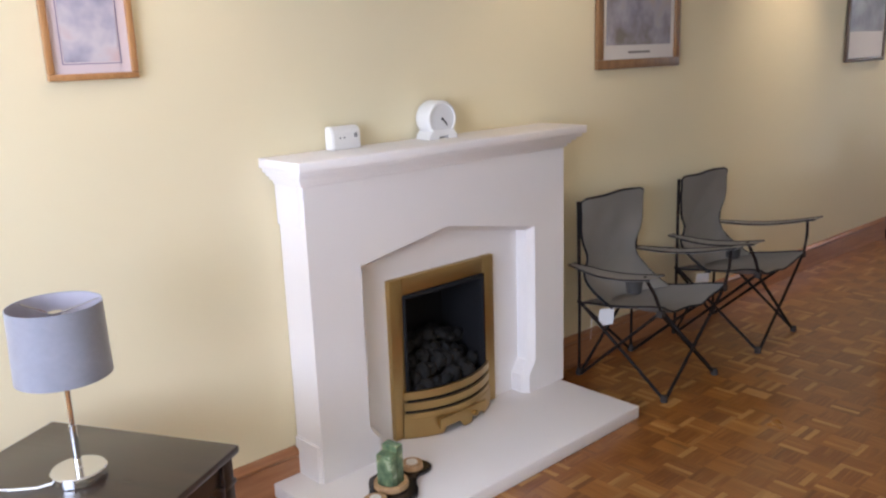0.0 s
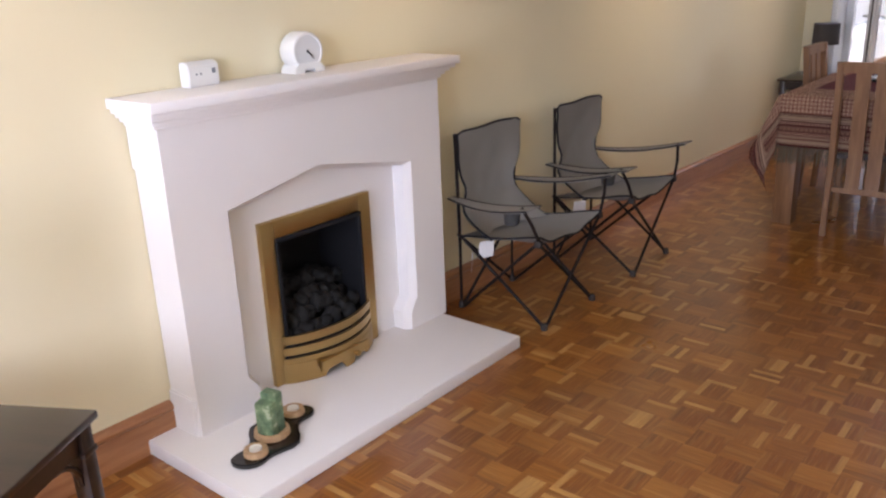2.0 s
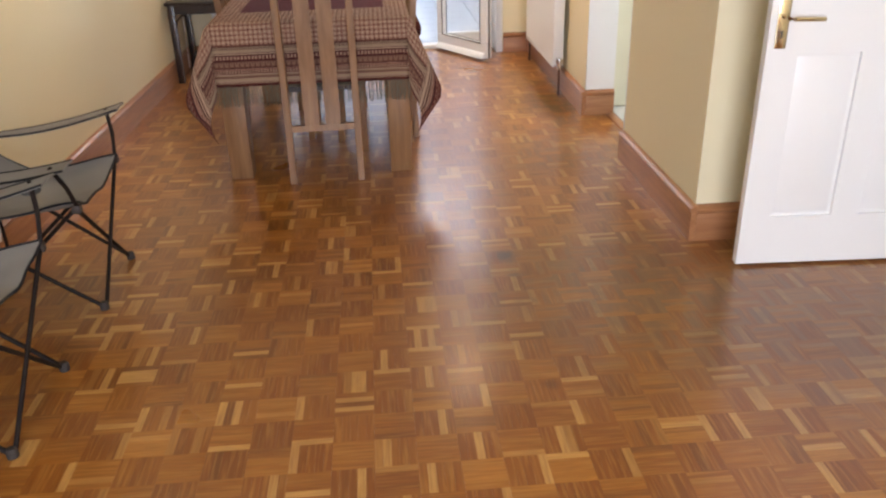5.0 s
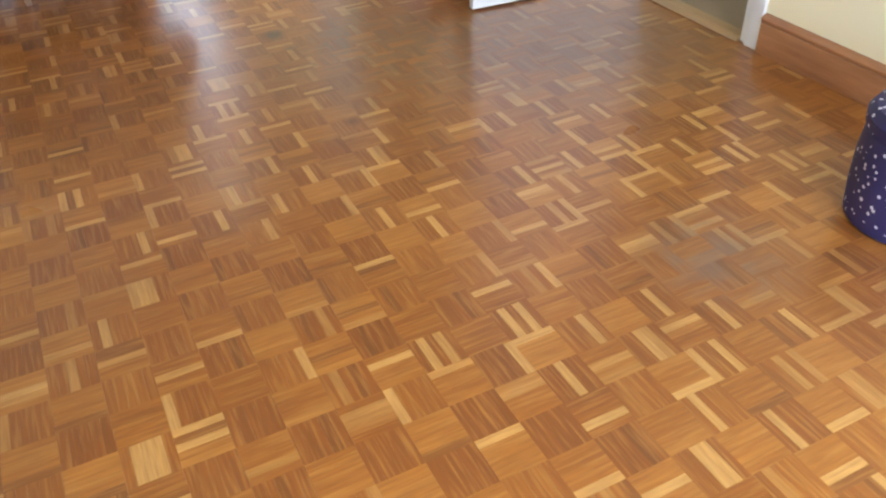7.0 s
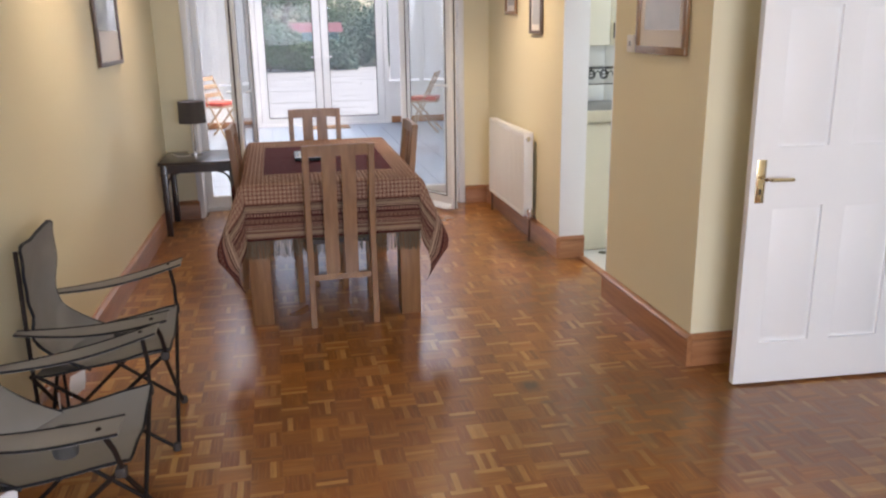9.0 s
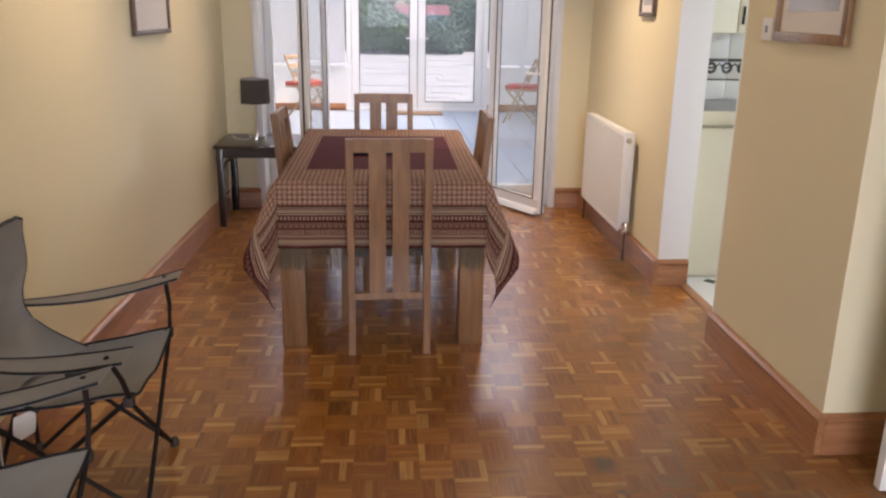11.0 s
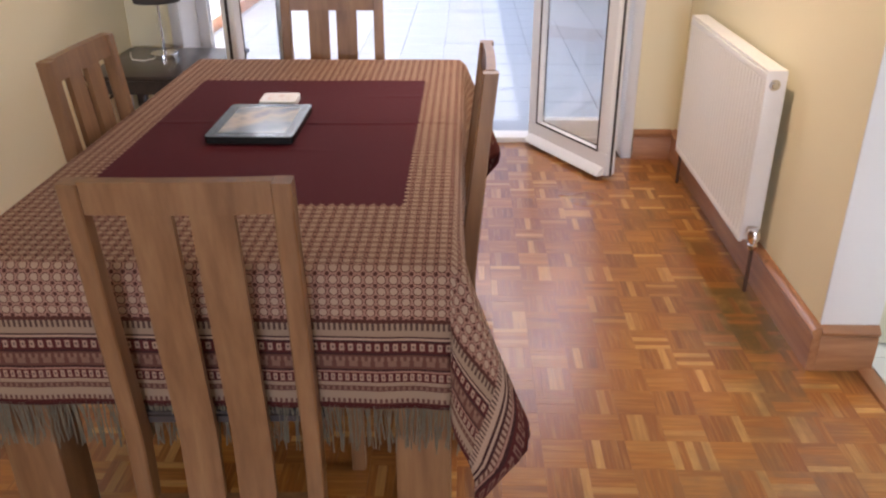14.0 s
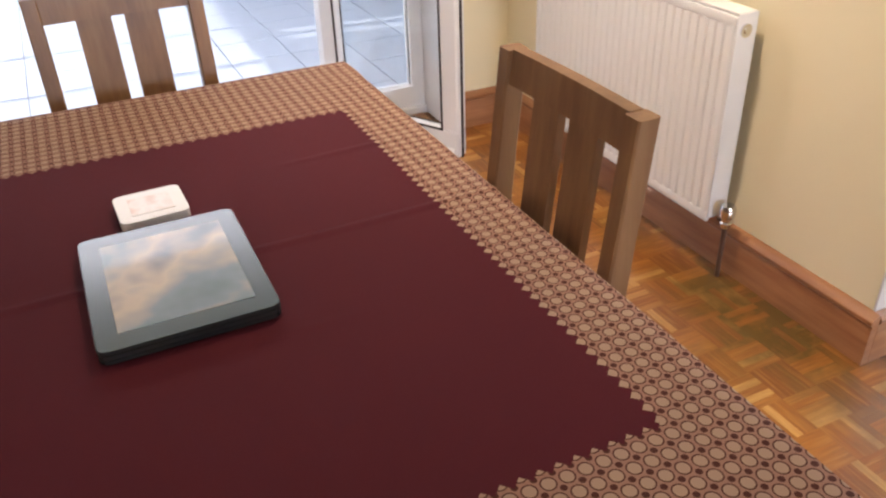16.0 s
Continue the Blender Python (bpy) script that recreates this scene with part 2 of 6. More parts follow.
MATBLK = surface("placemat_edge_black", (0.02, 0.022, 0.022), 0.25, var=0.2)
DRIED = wood("dried_reed", (0.30, 0.24, 0.10), (0.50, 0.42, 0.20), 0.8, 0.0, "z", 3.0)
GOLDW = wood("orange_wood_frame", (0.33, 0.15, 0.05), (0.52, 0.27, 0.11), 0.35, 0.4, "z")
BROWNW = wood("brown_wood_frame", (0.18, 0.085, 0.03), (0.34, 0.18, 0.07), 0.35, 0.4, "z")
DARKF = wood("dark_wood_frame", (0.06, 0.03, 0.018), (0.14, 0.08, 0.045), 0.35, 0.4, "z")
PASSE = surface("pale_mount_card", (0.72, 0.68, 0.64), 0.7, var=0.04)
PASSEP = surface("pink_mount_card", (0.66, 0.56, 0.58), 0.7, var=0.04)
PAVE = surface("pale_patio_stone", (0.70, 0.67, 0.62), 0.85, var=0.25, big=1.2, fine=14, relief=0.3, depth=0.004)
GRASS = surface("lawn_grass", (0.10, 0.13, 0.06), 0.95, var=0.35, big=0.4, fine=9)
LEAF = surface("hedge_leaf", (0.13, 0.23, 0.10), 0.6, var=0.45, big=1.6, fine=10)
PINE = surface("blue_green_leaf", (0.12, 0.22, 0.15), 0.6, var=0.4, big=1.6, fine=10)
GARDENW = surface("weathered_garden_wood", (0.16, 0.12, 0.09), 0.9, var=0.3, fine=20)
SHEDR = surface("red_painted_roof", (0.42, 0.16, 0.17), 0.6, var=0.15)
SHEDB = surface("pale_blue_painted_board", (0.16, 0.36, 0.40), 0.6, var=0.12)
DOORMAT = surface("brown_coir_mat", (0.28, 0.18, 0.11), 0.95, var=0.3, fine=160, relief=0.8, depth=0.004)
BRICKW = surface("orange_brick_sill", (0.42, 0.19, 0.10), 0.8, var=0.25, big=4, fine=40)
for dull in (STEELB, RUBBER, BLACKM, COAL):
    dull.node_tree.nodes["Principled BSDF"].inputs["Specular IOR Level"].default_value = 0.2
GLASS = glass_mat("clear_glass")


def veiled_glass():
    """Garden glass with a thin translucent film that paints pale haze over the garden."""
    m, nt, ns, ln, p = base_mat("veiled_garden_glass")
    p.inputs["Base Color"].default_value = (0.96, 0.98, 0.98, 1)
    p.inputs["Transmission Weight"].default_value = 1.0
    p.inputs["Roughness"].default_value = 0.0
    p.inputs["IOR"].default_value = 1.18
    film = ns.new("ShaderNodeBsdfTranslucent")
    film.inputs["Color"].default_value = (0.8, 0.82, 0.80, 1)
    mx = ns.new("ShaderNodeMixShader")
    f = noise_tex(nt, ns.new("ShaderNodeTexCoord").outputs["Object"], 2.5, 4)
    ln.new(mth(nt, "MULTIPLY_ADD", f, 0.10, 0.035), mx.inputs[0])
    ln.new(p.outputs[0], mx.inputs[1])
    ln.new(film.outputs[0], mx.inputs[2])
    ln.new(mx.outputs[0], ns["Material Output"].inputs[0])
    return m


VEILED = veiled_glass()
SMOKE = surface("fire_glass_black", (0.01, 0.01, 0.012), 0.12, var=0.2, coat=0.6)


LENSM = base_mat("lit_downlight_lens")[0]
lens_ = LENSM.node_tree.nodes["Principled BSDF"]
lens_.inputs["Emission Color"].default_value = (1.0, 0.84, 0.62, 1)
lens_.inputs["Emission Strength"].default_value = 6.0


def print_mat(name, cols, scale, seed, coat=0.8):
    """A faded printed picture: soft washes of a few colours."""
    m, nt, ns, ln, p = base_mat(name)
    co = ns.new("ShaderNodeTexCoord").outputs["Object"]
    mp = ns.new("ShaderNodeMapping")
    mp.inputs["Location"].default_value = (seed, seed * 0.7, seed * 1.3)
    ln.new(co, mp.inputs[0])
    f = noise_tex(nt, mp.outputs[0], scale, 3, 0.5)
    n = len(cols)
    ln.new(ramp(nt, f, [(0.32 + 0.36 * i / (n - 1), c) for i, c in enumerate(cols)]), p.inputs["Base Color"])
    p.inputs["Roughness"].default_value = 0.35
    p.inputs["Coat Weight"].default_value = coat
    p.inputs["Coat Roughness"].default_value = 0.05
    return m


def parquet_mat():
    """Varnished mosaic fingers: each its own tone, a sheen painted in by grain direction, grain along its length, worn
    and dulled patches.
    """
    m, nt, ns, ln, p = base_mat("varnished_mosaic_parquet")
    geo = ns.new("ShaderNodeNewGeometry")
    oi = ns.new("ShaderNodeObjectInfo")
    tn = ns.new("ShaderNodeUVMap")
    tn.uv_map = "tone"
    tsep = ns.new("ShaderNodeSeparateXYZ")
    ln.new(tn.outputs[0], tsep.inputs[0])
    # grain sheen put into the colour: blocks with grain along y come out lighter
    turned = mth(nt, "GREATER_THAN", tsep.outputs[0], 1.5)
    rb = mth(nt, "FRACT", mth(nt, "ADD", tsep.outputs[0], oi.outputs["Random"]))
    r = mth(nt, "FRACT", mth(nt, "MULTIPLY_ADD", oi.outputs["Random"], 7.3, tsep.outputs[1]))
    uvn = ns.new("ShaderNodeUVMap")
    uvn.uv_map = "grain"
    uv = uvn.outputs[0]
    shift = ns.new("ShaderNodeCombineXYZ")
    ln.new(mth(nt, "MULTIPLY", r, 40.0), shift.inputs[0])
    ln.new(mth(nt, "MULTIPLY", r, 23.0), shift.inputs[1])
    va = ns.new("ShaderNodeVectorMath")
    ln.new(uv, va.inputs[0])
    ln.new(shift.outputs[0], va.inputs[1])
    g = noise_tex(nt, scaled(nt, va.outputs[0], (9, 120, 1)), 1.0, 4, 0.6)
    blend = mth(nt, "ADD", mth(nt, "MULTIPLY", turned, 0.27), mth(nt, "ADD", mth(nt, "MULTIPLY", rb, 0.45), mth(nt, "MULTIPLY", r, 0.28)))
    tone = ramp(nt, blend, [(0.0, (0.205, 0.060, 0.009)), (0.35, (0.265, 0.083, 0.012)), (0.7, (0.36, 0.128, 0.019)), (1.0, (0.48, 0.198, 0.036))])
    tone = mixc(nt, ramp(nt, r, [(0.84, (0, 0, 0)), (0.94, (0.68, 0.68, 0.68))]), tone, (0.66, 0.38, 0.12))
    tone = mixc(nt, ramp(nt, r, [(0.03, (0.5, 0.5, 0.5)), (0.08, (0, 0, 0))]), tone, (0.15, 0.055, 0.015))
    c = mixc(nt, mth(nt, "MULTIPLY", mth(nt, "SUBTRACT", g, 0.35), 1.35), tone, (0.15, 0.05, 0.012))
    flame = noise_tex(nt, scaled(nt, va.outputs[0], (7, 100, 1)), 1.0, 2, 0.5)
    c = mixc(nt, ramp(nt, flame, [(0.48, (0, 0, 0)), (0.74, (0.42, 0.42, 0.42))]), c, (0.52, 0.245, 0.06))
    pos = geo.outputs["Position"]
    big = noise_tex(nt, pos, 0.9, 3)
    c = mixc(nt, ramp(nt, big, [(0.45, (0, 0, 0)), (0.75, (0.35, 0.35, 0.35))]), c, (0.16, 0.075, 0.04))
    # worn grey patches and marks
    fleck = noise_tex(nt, pos, 16, 4)
    for at, rad, col, amt in (((1.96, -0.07, 0), 0.26, (0.17, 0.115, 0.09), 0.6), ((3.3, -0.55, 0), 0.75, (0.17, 0.10, 0.07), 0.6), ((4.02, 0.505, 0), 0.07, (0.05, 0.03, 0.03), 1.0), ((3.86, 0.487, 0), 0.045, (0.09, 0.06, 0.05), 0.9), ((3.7, 0.1, 0), 0.75, (0.16, 0.09, 0.05), 0.75), ((6.08, -0.20, 0), 0.36, (0.09, 0.055, 0.01), 0.9),
                              ((3.139, 0.501, 0), 0.035, (0.03, 0.02, 0.02), 1.0), ((6.72, -0.14, 0), 0.17, (0.13, 0.06, 0.012), 0.7), ((6.36, -0.19, 0), 0.24, (0.10, 0.058, 0.012), 0.85), ((5.72, -0.14, 0), 0.22, (0.12, 0.065, 0.03), 0.7), ((5.2, -0.0, 0), 0.55, (0.15, 0.08, 0.04), 0.7)):
        d = ns.new("ShaderNodeVectorMath")
        d.operation = "DISTANCE"
        ln.new(pos, d.inputs[0])
        d.inputs[1].default_value = at
        k = mth(nt, "SUBTRACT", 1.0, mth(nt, "DIVIDE", d.outputs["Value"], rad))
        k = mth(nt, "MULTIPLY", mth(nt, "MAXIMUM", k, 0.0), mth(nt, "MULTIPLY_ADD", fleck, 3.0, -0.3))
        k = mth(nt, "MULTIPLY", mth(nt, "MINIMUM", mth(nt, "MAXIMUM", k, 0.0), 1.0), amt)
        k = mth(nt, "MULTIPLY", k, mth(nt, "MULTIPLY_ADD", mth(nt, "GREATER_THAN", r, 0.45), 0.65, 0.35))
        c = mixc(nt, k, c, col)
    ln.new(c, p.inputs["Base Color"])
    ln.new(mth(nt, "MULTIPLY_ADD", big, 0.10, 0.24), p.inputs["Roughness"])
    p.inputs["Specular IOR Level"].default_value = 0.4
    p.inputs["Coat Weight"].default_value = 0.5
    p.inputs["Coat Roughness"].default_value = 0.22
    bump(nt, mth(nt, "ADD", mth(nt, "MULTIPLY", g, 0.6), mth(nt, "MULTIPLY", noise_tex(nt, pos, 5, 2), 1.2)), 0.09, 0.002, p)
    return m


def cloth_mat(hx, hy):
    """Woven tablecloth: a maroon centre, a field of small rosettes and banded ends. The map is the cloth laid flat, in metres."""
    m, nt, ns, ln, p = base_mat("woven_patterned_tablecloth")
    sp = ns.new("ShaderNodeSeparateXYZ")
    ln.new(ns.new("ShaderNodeUVMap").outputs[0], sp.inputs[0])
    X, Y = sp.outputs[0], sp.outputs[1]
    aX, aY = mth(nt, "ABSOLUTE", X), mth(nt, "ABSOLUTE", Y)
    s = 0.0215

    def cell(off):
        fx = mth(nt, "SUBTRACT", mth(nt, "FRACT", mth(nt, "ADD", mth(nt, "DIVIDE", X, s), off)), 0.5)
        fy = mth(nt, "SUBTRACT", mth(nt, "FRACT", mth(nt, "ADD", mth(nt, "DIVIDE", Y, s), off)), 0.5)
        return mth(nt, "SQRT", mth(nt, "ADD", mth(nt, "MULTIPLY", fx, fx), mth(nt, "MULTIPLY", fy, fy)))

    CREAM, TAN, BROWN = (0.365, 0.245, 0.172), (0.305, 0.163, 0.116), (0.080, 0.027, 0.018)
    RED, DRED, PINK, BLK = (0.110, 0.045, 0.030), (0.078, 0.017, 0.014), (0.22, 0.13, 0.09), (0.045, 0.016, 0.014)

    def teeth(v, period, duty):
        return mth(nt, "LESS_THAN", mth(nt, "ABSOLUTE", mth(nt, "SUBTRACT", mth(nt, "FRACT", mth(nt, "DIVIDE", v, period)), 0.5)), duty)

    def between(v, lo, hi):
        return mth(nt, "MULTIPLY", mth(nt, "GREATER_THAN", v, lo), mth(nt, "LESS_THAN", v, hi))

    d1, d2 = cell(0.0), cell(0.5)
    # cane lattice: ringed cream discs with small dark lozenges between them
    c = mixc(nt, between(d1, 0.335, 0.415), TAN, BROWN)
    c = mixc(nt, mth(nt, "LESS_THAN", d1, 0.335), c, CREAM)
    c = mixc(nt, mth(nt, "LESS_THAN", d2, 0.185), c, BROWN)

    def banded(u, along, bands, rows):
        """Woven stripes at u, with rows (from, to, period, duty, colour, strength) of small motifs."""
        k = ramp(nt, u, bands, "CONSTANT")
        for lo, hi, period, duty, colour, much in rows:
            k = mixc(nt, mth(nt, "MULTIPLY", mth(nt, "MULTIPLY", between(u, lo, hi), teeth(along, period, duty)), much), k, colour)
        return k

    # banded ends
    t = mth(nt, "SUBTRACT", aX, hx)
    u = mth(nt, "DIVIDE", t, 0.295)
    STRIPE = (0.27, 0.185, 0.125)
    bands = [(0.0, BROWN), (0.375, STRIPE), (0.465, BLK), (0.48, CREAM), (0.495, BLK), (0.51, DRED), (0.585, BLK), (0.60, RED), (0.70, BLK), (0.715, TAN), (0.73, DRED), (0.80, STRIPE), (0.825, RED), (0.865, STRIPE), (0.955, DRED)]
    rows = [(0.375, 0.425, 0.010, 0.25, BLK, 0.85), (0.52, 0.57, 0.0165, 0.27, CREAM, 0.9), (0.535, 0.555, 0.0165, 0.12, BLK, 0.8), (0.615, 0.645, 0.012, 0.25, PINK, 0.8), (0.645, 0.685, 0.024, 0.32, PINK, 0.65),
            (0.74, 0.79, 0.0135, 0.28, CREAM, 0.9), (0.755, 0.775, 0.0135, 0.12, BLK, 0.8), (0.835, 0.86, 0.011, 0.25, PINK, 0.7), (0.925, 0.955, 0.010, 0.25, DRED, 0.85)]
    c = mixc(nt, mth(nt, "GREATER_THAN", t, 0.103), c, banded(u, Y, bands, rows))
    # bordered sides
    ty = mth(nt, "SUBTRACT", aY, hy)
    v = mth(nt, "DIVIDE", ty, 0.345)
    sb = [(0.0, TAN), (0.50, CREAM), (0.58, BLK), (0.60, CREAM), (0.62, BLK), (0.64, RED), (0.69, TAN), (0.71, BLK), (0.74, DRED)]
    rows = [(0.50, 0.545, 0.010, 0.25, BLK, 0.85), (0.645, 0.685, 0.014, 0.28, CREAM, 0.8), (0.77, 0.86, 0.026, 0.30, PINK, 0.7), (0.79, 0.84, 0.026, 0.14, DRED, 0.9)]
    c = mixc(nt, mth(nt, "GREATER_THAN", ty, 0.1725), c, banded(v, X, sb, rows))
    # maroon centre with a toothed edge
    e1 = mth(nt, "LESS_THAN", mth(nt, "ADD", mth(nt, "ABSOLUTE", mth(nt, "ADD", X, 0.010)), mth(nt, "PINGPONG", Y, 0.01075)), 0.507)
    e2 = mth(nt, "LESS_THAN", mth(nt, "ADD", aY, mth(nt, "PINGPONG", X, 0.01075)), 0.360)
    weave = noise_tex(nt, scaled(nt, ns.new("ShaderNodeUVMap").outputs[0], (700, 700, 1)), 1.0, 2)
    marc = mixc(nt, weave, (0.066, 0.0090, 0.014), (0.096, 0.015, 0.021))
    c = mixc(nt, mth(nt, "MULTIPLY", e1, e2), c, marc)
    ln.new(c, p.inputs["Base Color"])
    p.inputs["Roughness"].default_value = 0.8
    p.inputs["Specular IOR Level"].default_value = 0.1
    bump(nt, weave, 0.35, 0.0012, p)
    return m


def star_mat():
    m, nt, ns, ln, p = base_mat("navy_starry_fabric")
    co = ns.new("ShaderNodeTexCoord").outputs["Object"]
    vo = ns.new("ShaderNodeTexVoronoi")
    vo.inputs["Scale"].default_value = 42
    ln.new(co, vo.inputs["Vector"])
    k = mth(nt, "LESS_THAN", vo.outputs["Distance"], mth(nt, "MULTIPLY", noise_tex(nt, co, 23, 1), 0.42))
    f = noise_tex(nt, co, 6, 3)
    ln.new(mixc(nt, k, mixc(nt, f, (0.012, 0.010, 0.05), (0.03, 0.022, 0.11)), (0.62, 0.62, 0.70)), p.inputs["Base Color"])
    p.inputs["Roughness"].default_value = 0.6
    return m


def candle_mat():
    m, nt, ns, ln, p = base_mat("marbled_green_wax")
    co = ns.new("ShaderNodeTexCoord").outputs["Object"]
    f = noise_tex(nt, co, 26, 4)
    ln.new(ramp(nt, f, [(0.38, (0.09, 0.16, 0.09)), (0.55, (0.19, 0.29, 0.16)), (0.62, (0.42, 0.50, 0.34))]), p.inputs["Base Color"])
    p.inputs["Roughness"].default_value = 0.45
    p.inputs["Subsurface Weight"].default_value = 0.15
    return m


def border_tile_mat():
    m, nt, ns, ln, p = base_mat("patterned_border_tile")
    sp = ns.new("ShaderNodeSeparateXYZ")
    ln.new(ns.new("ShaderNodeTexCoord").outputs["Object"], sp.inputs[0])
    fy = mth(nt, "SUBTRACT", mth(nt, "FRACT", mth(nt, "DIVIDE", sp.outputs[1], 0.1)), 0.5)
    fz = mth(nt, "DIVIDE", mth(nt, "SUBTRACT", sp.outputs[2], 1.165), 0.1)
    d = mth(nt, "SQRT", mth(nt, "ADD", mth(nt, "MULTIPLY", fy, fy), mth(nt, "MULTIPLY", fz, fz)))
    ring = mth(nt, "LESS_THAN", mth(nt, "ABSOLUTE", mth(nt, "SUBTRACT", d, 0.27)), 0.09)
    bar = mth(nt, "GREATER_THAN", mth(nt, "ABSOLUTE", mth(nt, "ADD", fz, 0.15)), 0.52)
    sw = mth(nt, "LESS_THAN", mth(nt, "ABSOLUTE", mth(nt, "SUBTRACT", fz, mth(nt, "MULTIPLY", fy, fy))), 0.06)
    k = mth(nt, "MINIMUM", mth(nt, "ADD", mth(nt, "ADD", ring, bar), sw), 1.0)
    ln.new(mixc(nt, k, (0.62, 0.62, 0.58), (0.06, 0.06, 0.06)), p.inputs["Base Color"])
    p.inputs["Roughness"].default_value = 0.25
    return m


PARQUET = parquet_mat()
STAR = star_mat()
GREENWAX = candle_mat()
BORDERT = border_tile_mat()

# ---------- large structure ----------
XW, XE, YN, YS, YK, H = -1.7, 7.77, 2.565, -1.12, -0.275, 2.42   # room limits: west, east, north, south, dining south, ceiling



def north(x):
    """The north wall runs slightly askew beyond the fireplace."""
    return YN - 0.0254 * max(0.0, x - 2.84)


bm = bmesh.new()
box(bm, XW - 0.2, XE + 0.33, YS - 0.02, YN + 0.25, -0.12, -0.006)
structure("floor", bm, BEDDING, "screed under brown mosaic parquet floor", "floor")
bm = bmesh.new()
box(bm, XW - 0.2, 4.15, -2.6, YS - 0.02, -0.12, 0.006)
structure("floor_hall", bm, CARPET, "beige carpet in the hall beyond the doorway", "floor")

# north wall, with the recess for the fire
bm = bmesh.new()
box(bm, XW - 0.2, 1.93, YN, YN + 0.25, 0, H)
prism(bm, [(2.385, YN), (2.84, YN), (8.1, north(8.1)), (8.1, YN + 0.25), (2.385, YN + 0.25)], "z", 0, H)
box(bm, 1.93, 2.385, YN, YN + 0.25, 0.64, H)
box(bm, 1.93, 2.385, YN, YN + 0.25, 0, 0.06)
structure("wall_north", bm, WALL, "cream painted plaster wall with a fireplace", "wall")
# east wall round the glazed doors
bm = bmesh.new()
box(bm, XE, 8.1, 2.19, 2.444, 0, H)
box(bm, XE, 8.1, YK, -0.02, 0, H)
box(bm, XE, 8.1, -0.02, 2.19, 2.1, H)
structure("wall_east", bm, WALL, "cream painted wall round the glazed doors", "wall")
# nib wall with the radiator, and the wall beside the kitchen opening
bm = bmesh.new()
box(bm, 5.895, 8.1, -0.445, YK, 0, H)
structure("wall_dining_south", bm, WALL, "cream painted wall behind the radiator", "wall")
for xa, xb in ((5.888, 5.895), (5.08, 5.087)):
    bm = bmesh.new()
    box(bm, xa, xb, -0.447, YK + 0.002, 0.152 if xa > 5.5 else 0.012, 2.06, 0.002)
    structure("trim", bm, GLOSSW, "white gloss lining of the kitchen opening", "door trim")
bm = bmesh.new()
box(bm, 5.08, 5.895, -0.445, YK, 2.06, H)
structure("wall_kitchen_lintel", bm, WALL, "cream painted wall over the kitchen opening", "wall")
bm = bmesh.new()
prism(bm, [(4.075, YK), (5.08, YK), (5.08, -0.445), (4.22, -0.445), (4.22, YS - 0.15), (4.075, YS - 0.15)], "z", 0, H)
structure("wall_kitchen_corner", bm, WALL, "cream painted corner wall beside the kitchen opening", "wall")
bm = bmesh.new()
box(bm, XW - 0.2, 2.945, YS - 0.15, YS, 0, H)
box(bm, 3.815, 4.075, YS - 0.15, YS, 0, H)
box(bm, 2.945, 3.815, YS - 0.15, YS, 2.06, H)
structure("wall_south", bm, WALL, "cream painted wall with a doorway to the hall", "wall")
bm = bmesh.new()
box(bm, XW - 0.2, XW, YS, -0.45, 0, H)
box(bm, XW - 0.2, XW, 1.95, YN, 0, H)
box(bm, XW - 0.2, XW, -0.45, 1.95, 0, 0.85)
box(bm, XW - 0.2, XW, -0.45, 1.95, 2.15, H)
structure("wall_west", bm, WALL, "cream painted wall with a wide front window", "wall")
bm = bmesh.new()
box(bm, XW - 0.2, 8.1, -3.3, YN + 0.25, H, H + 0.12)
structure("ceiling", bm, CEIL, "plain white painted ceiling", "ceiling")
for lx, ly, *rest_ in DOWNLIGHTS:
    dl = thing("ceiling_downlight", pose(lx, ly, H), "small recessed chrome ceiling downlight, switched on", "ceiling light", "ceiling downlights")
    bm = bmesh.new()
    lathe(bm, [(0.042, 0.0), (0.045, -0.004), (0.036, -0.008), (0.033, -0.002), (0.033, 0.0)], 28, cap=False)
    part("bezel", bm, CHROME, dl)
    bm = bmesh.new()
    lathe(bm, [(0.033, -0.001), (0.030, -0.003), (0.001, -0.004)], 24)
    part("lens", bm, LENSM, dl)
# hall beyond the doorway
bm = bmesh.new()
box(bm, XW - 0.2, 4.22, -2.7, -2.6, 0, H)
structure("wall_hall", bm, WALL, "cream painted hall wall", "wall")
# kitchen shell
bm = bmesh.new()
box(bm, 6.62, 6.75, -3.1, -0.445, 0, H)
structure("wall_kitchen_east", bm, surface("kitchen_wall_tile_paint", (0.66, 0.66, 0.62), 0.4, var=0.04), "pale tiled kitchen wall behind the worktop", "wall")
bm = bmesh.new()
box(bm, 4.22, 4.4, -3.2, -3.08, 0, H)
box(bm, 5.8, 6.75, -3.2, -3.08, 0, H)
box(bm, 4.4, 5.8, -3.2, -3.08, 0, 1.0)
box(bm, 4.4, 5.8, -3.2, -3.08, 2.05, H)
structure("wall_kitchen_south", bm, WALL, "cream kitchen wall with an assumed window opening", "wall")
bm = bmesh.new()
box(bm, 4.1, 4.22, -3.2, YS - 0.15, 0, H)
structure("wall_kitchen_west", bm, WALL, "cream kitchen wall", "wall")


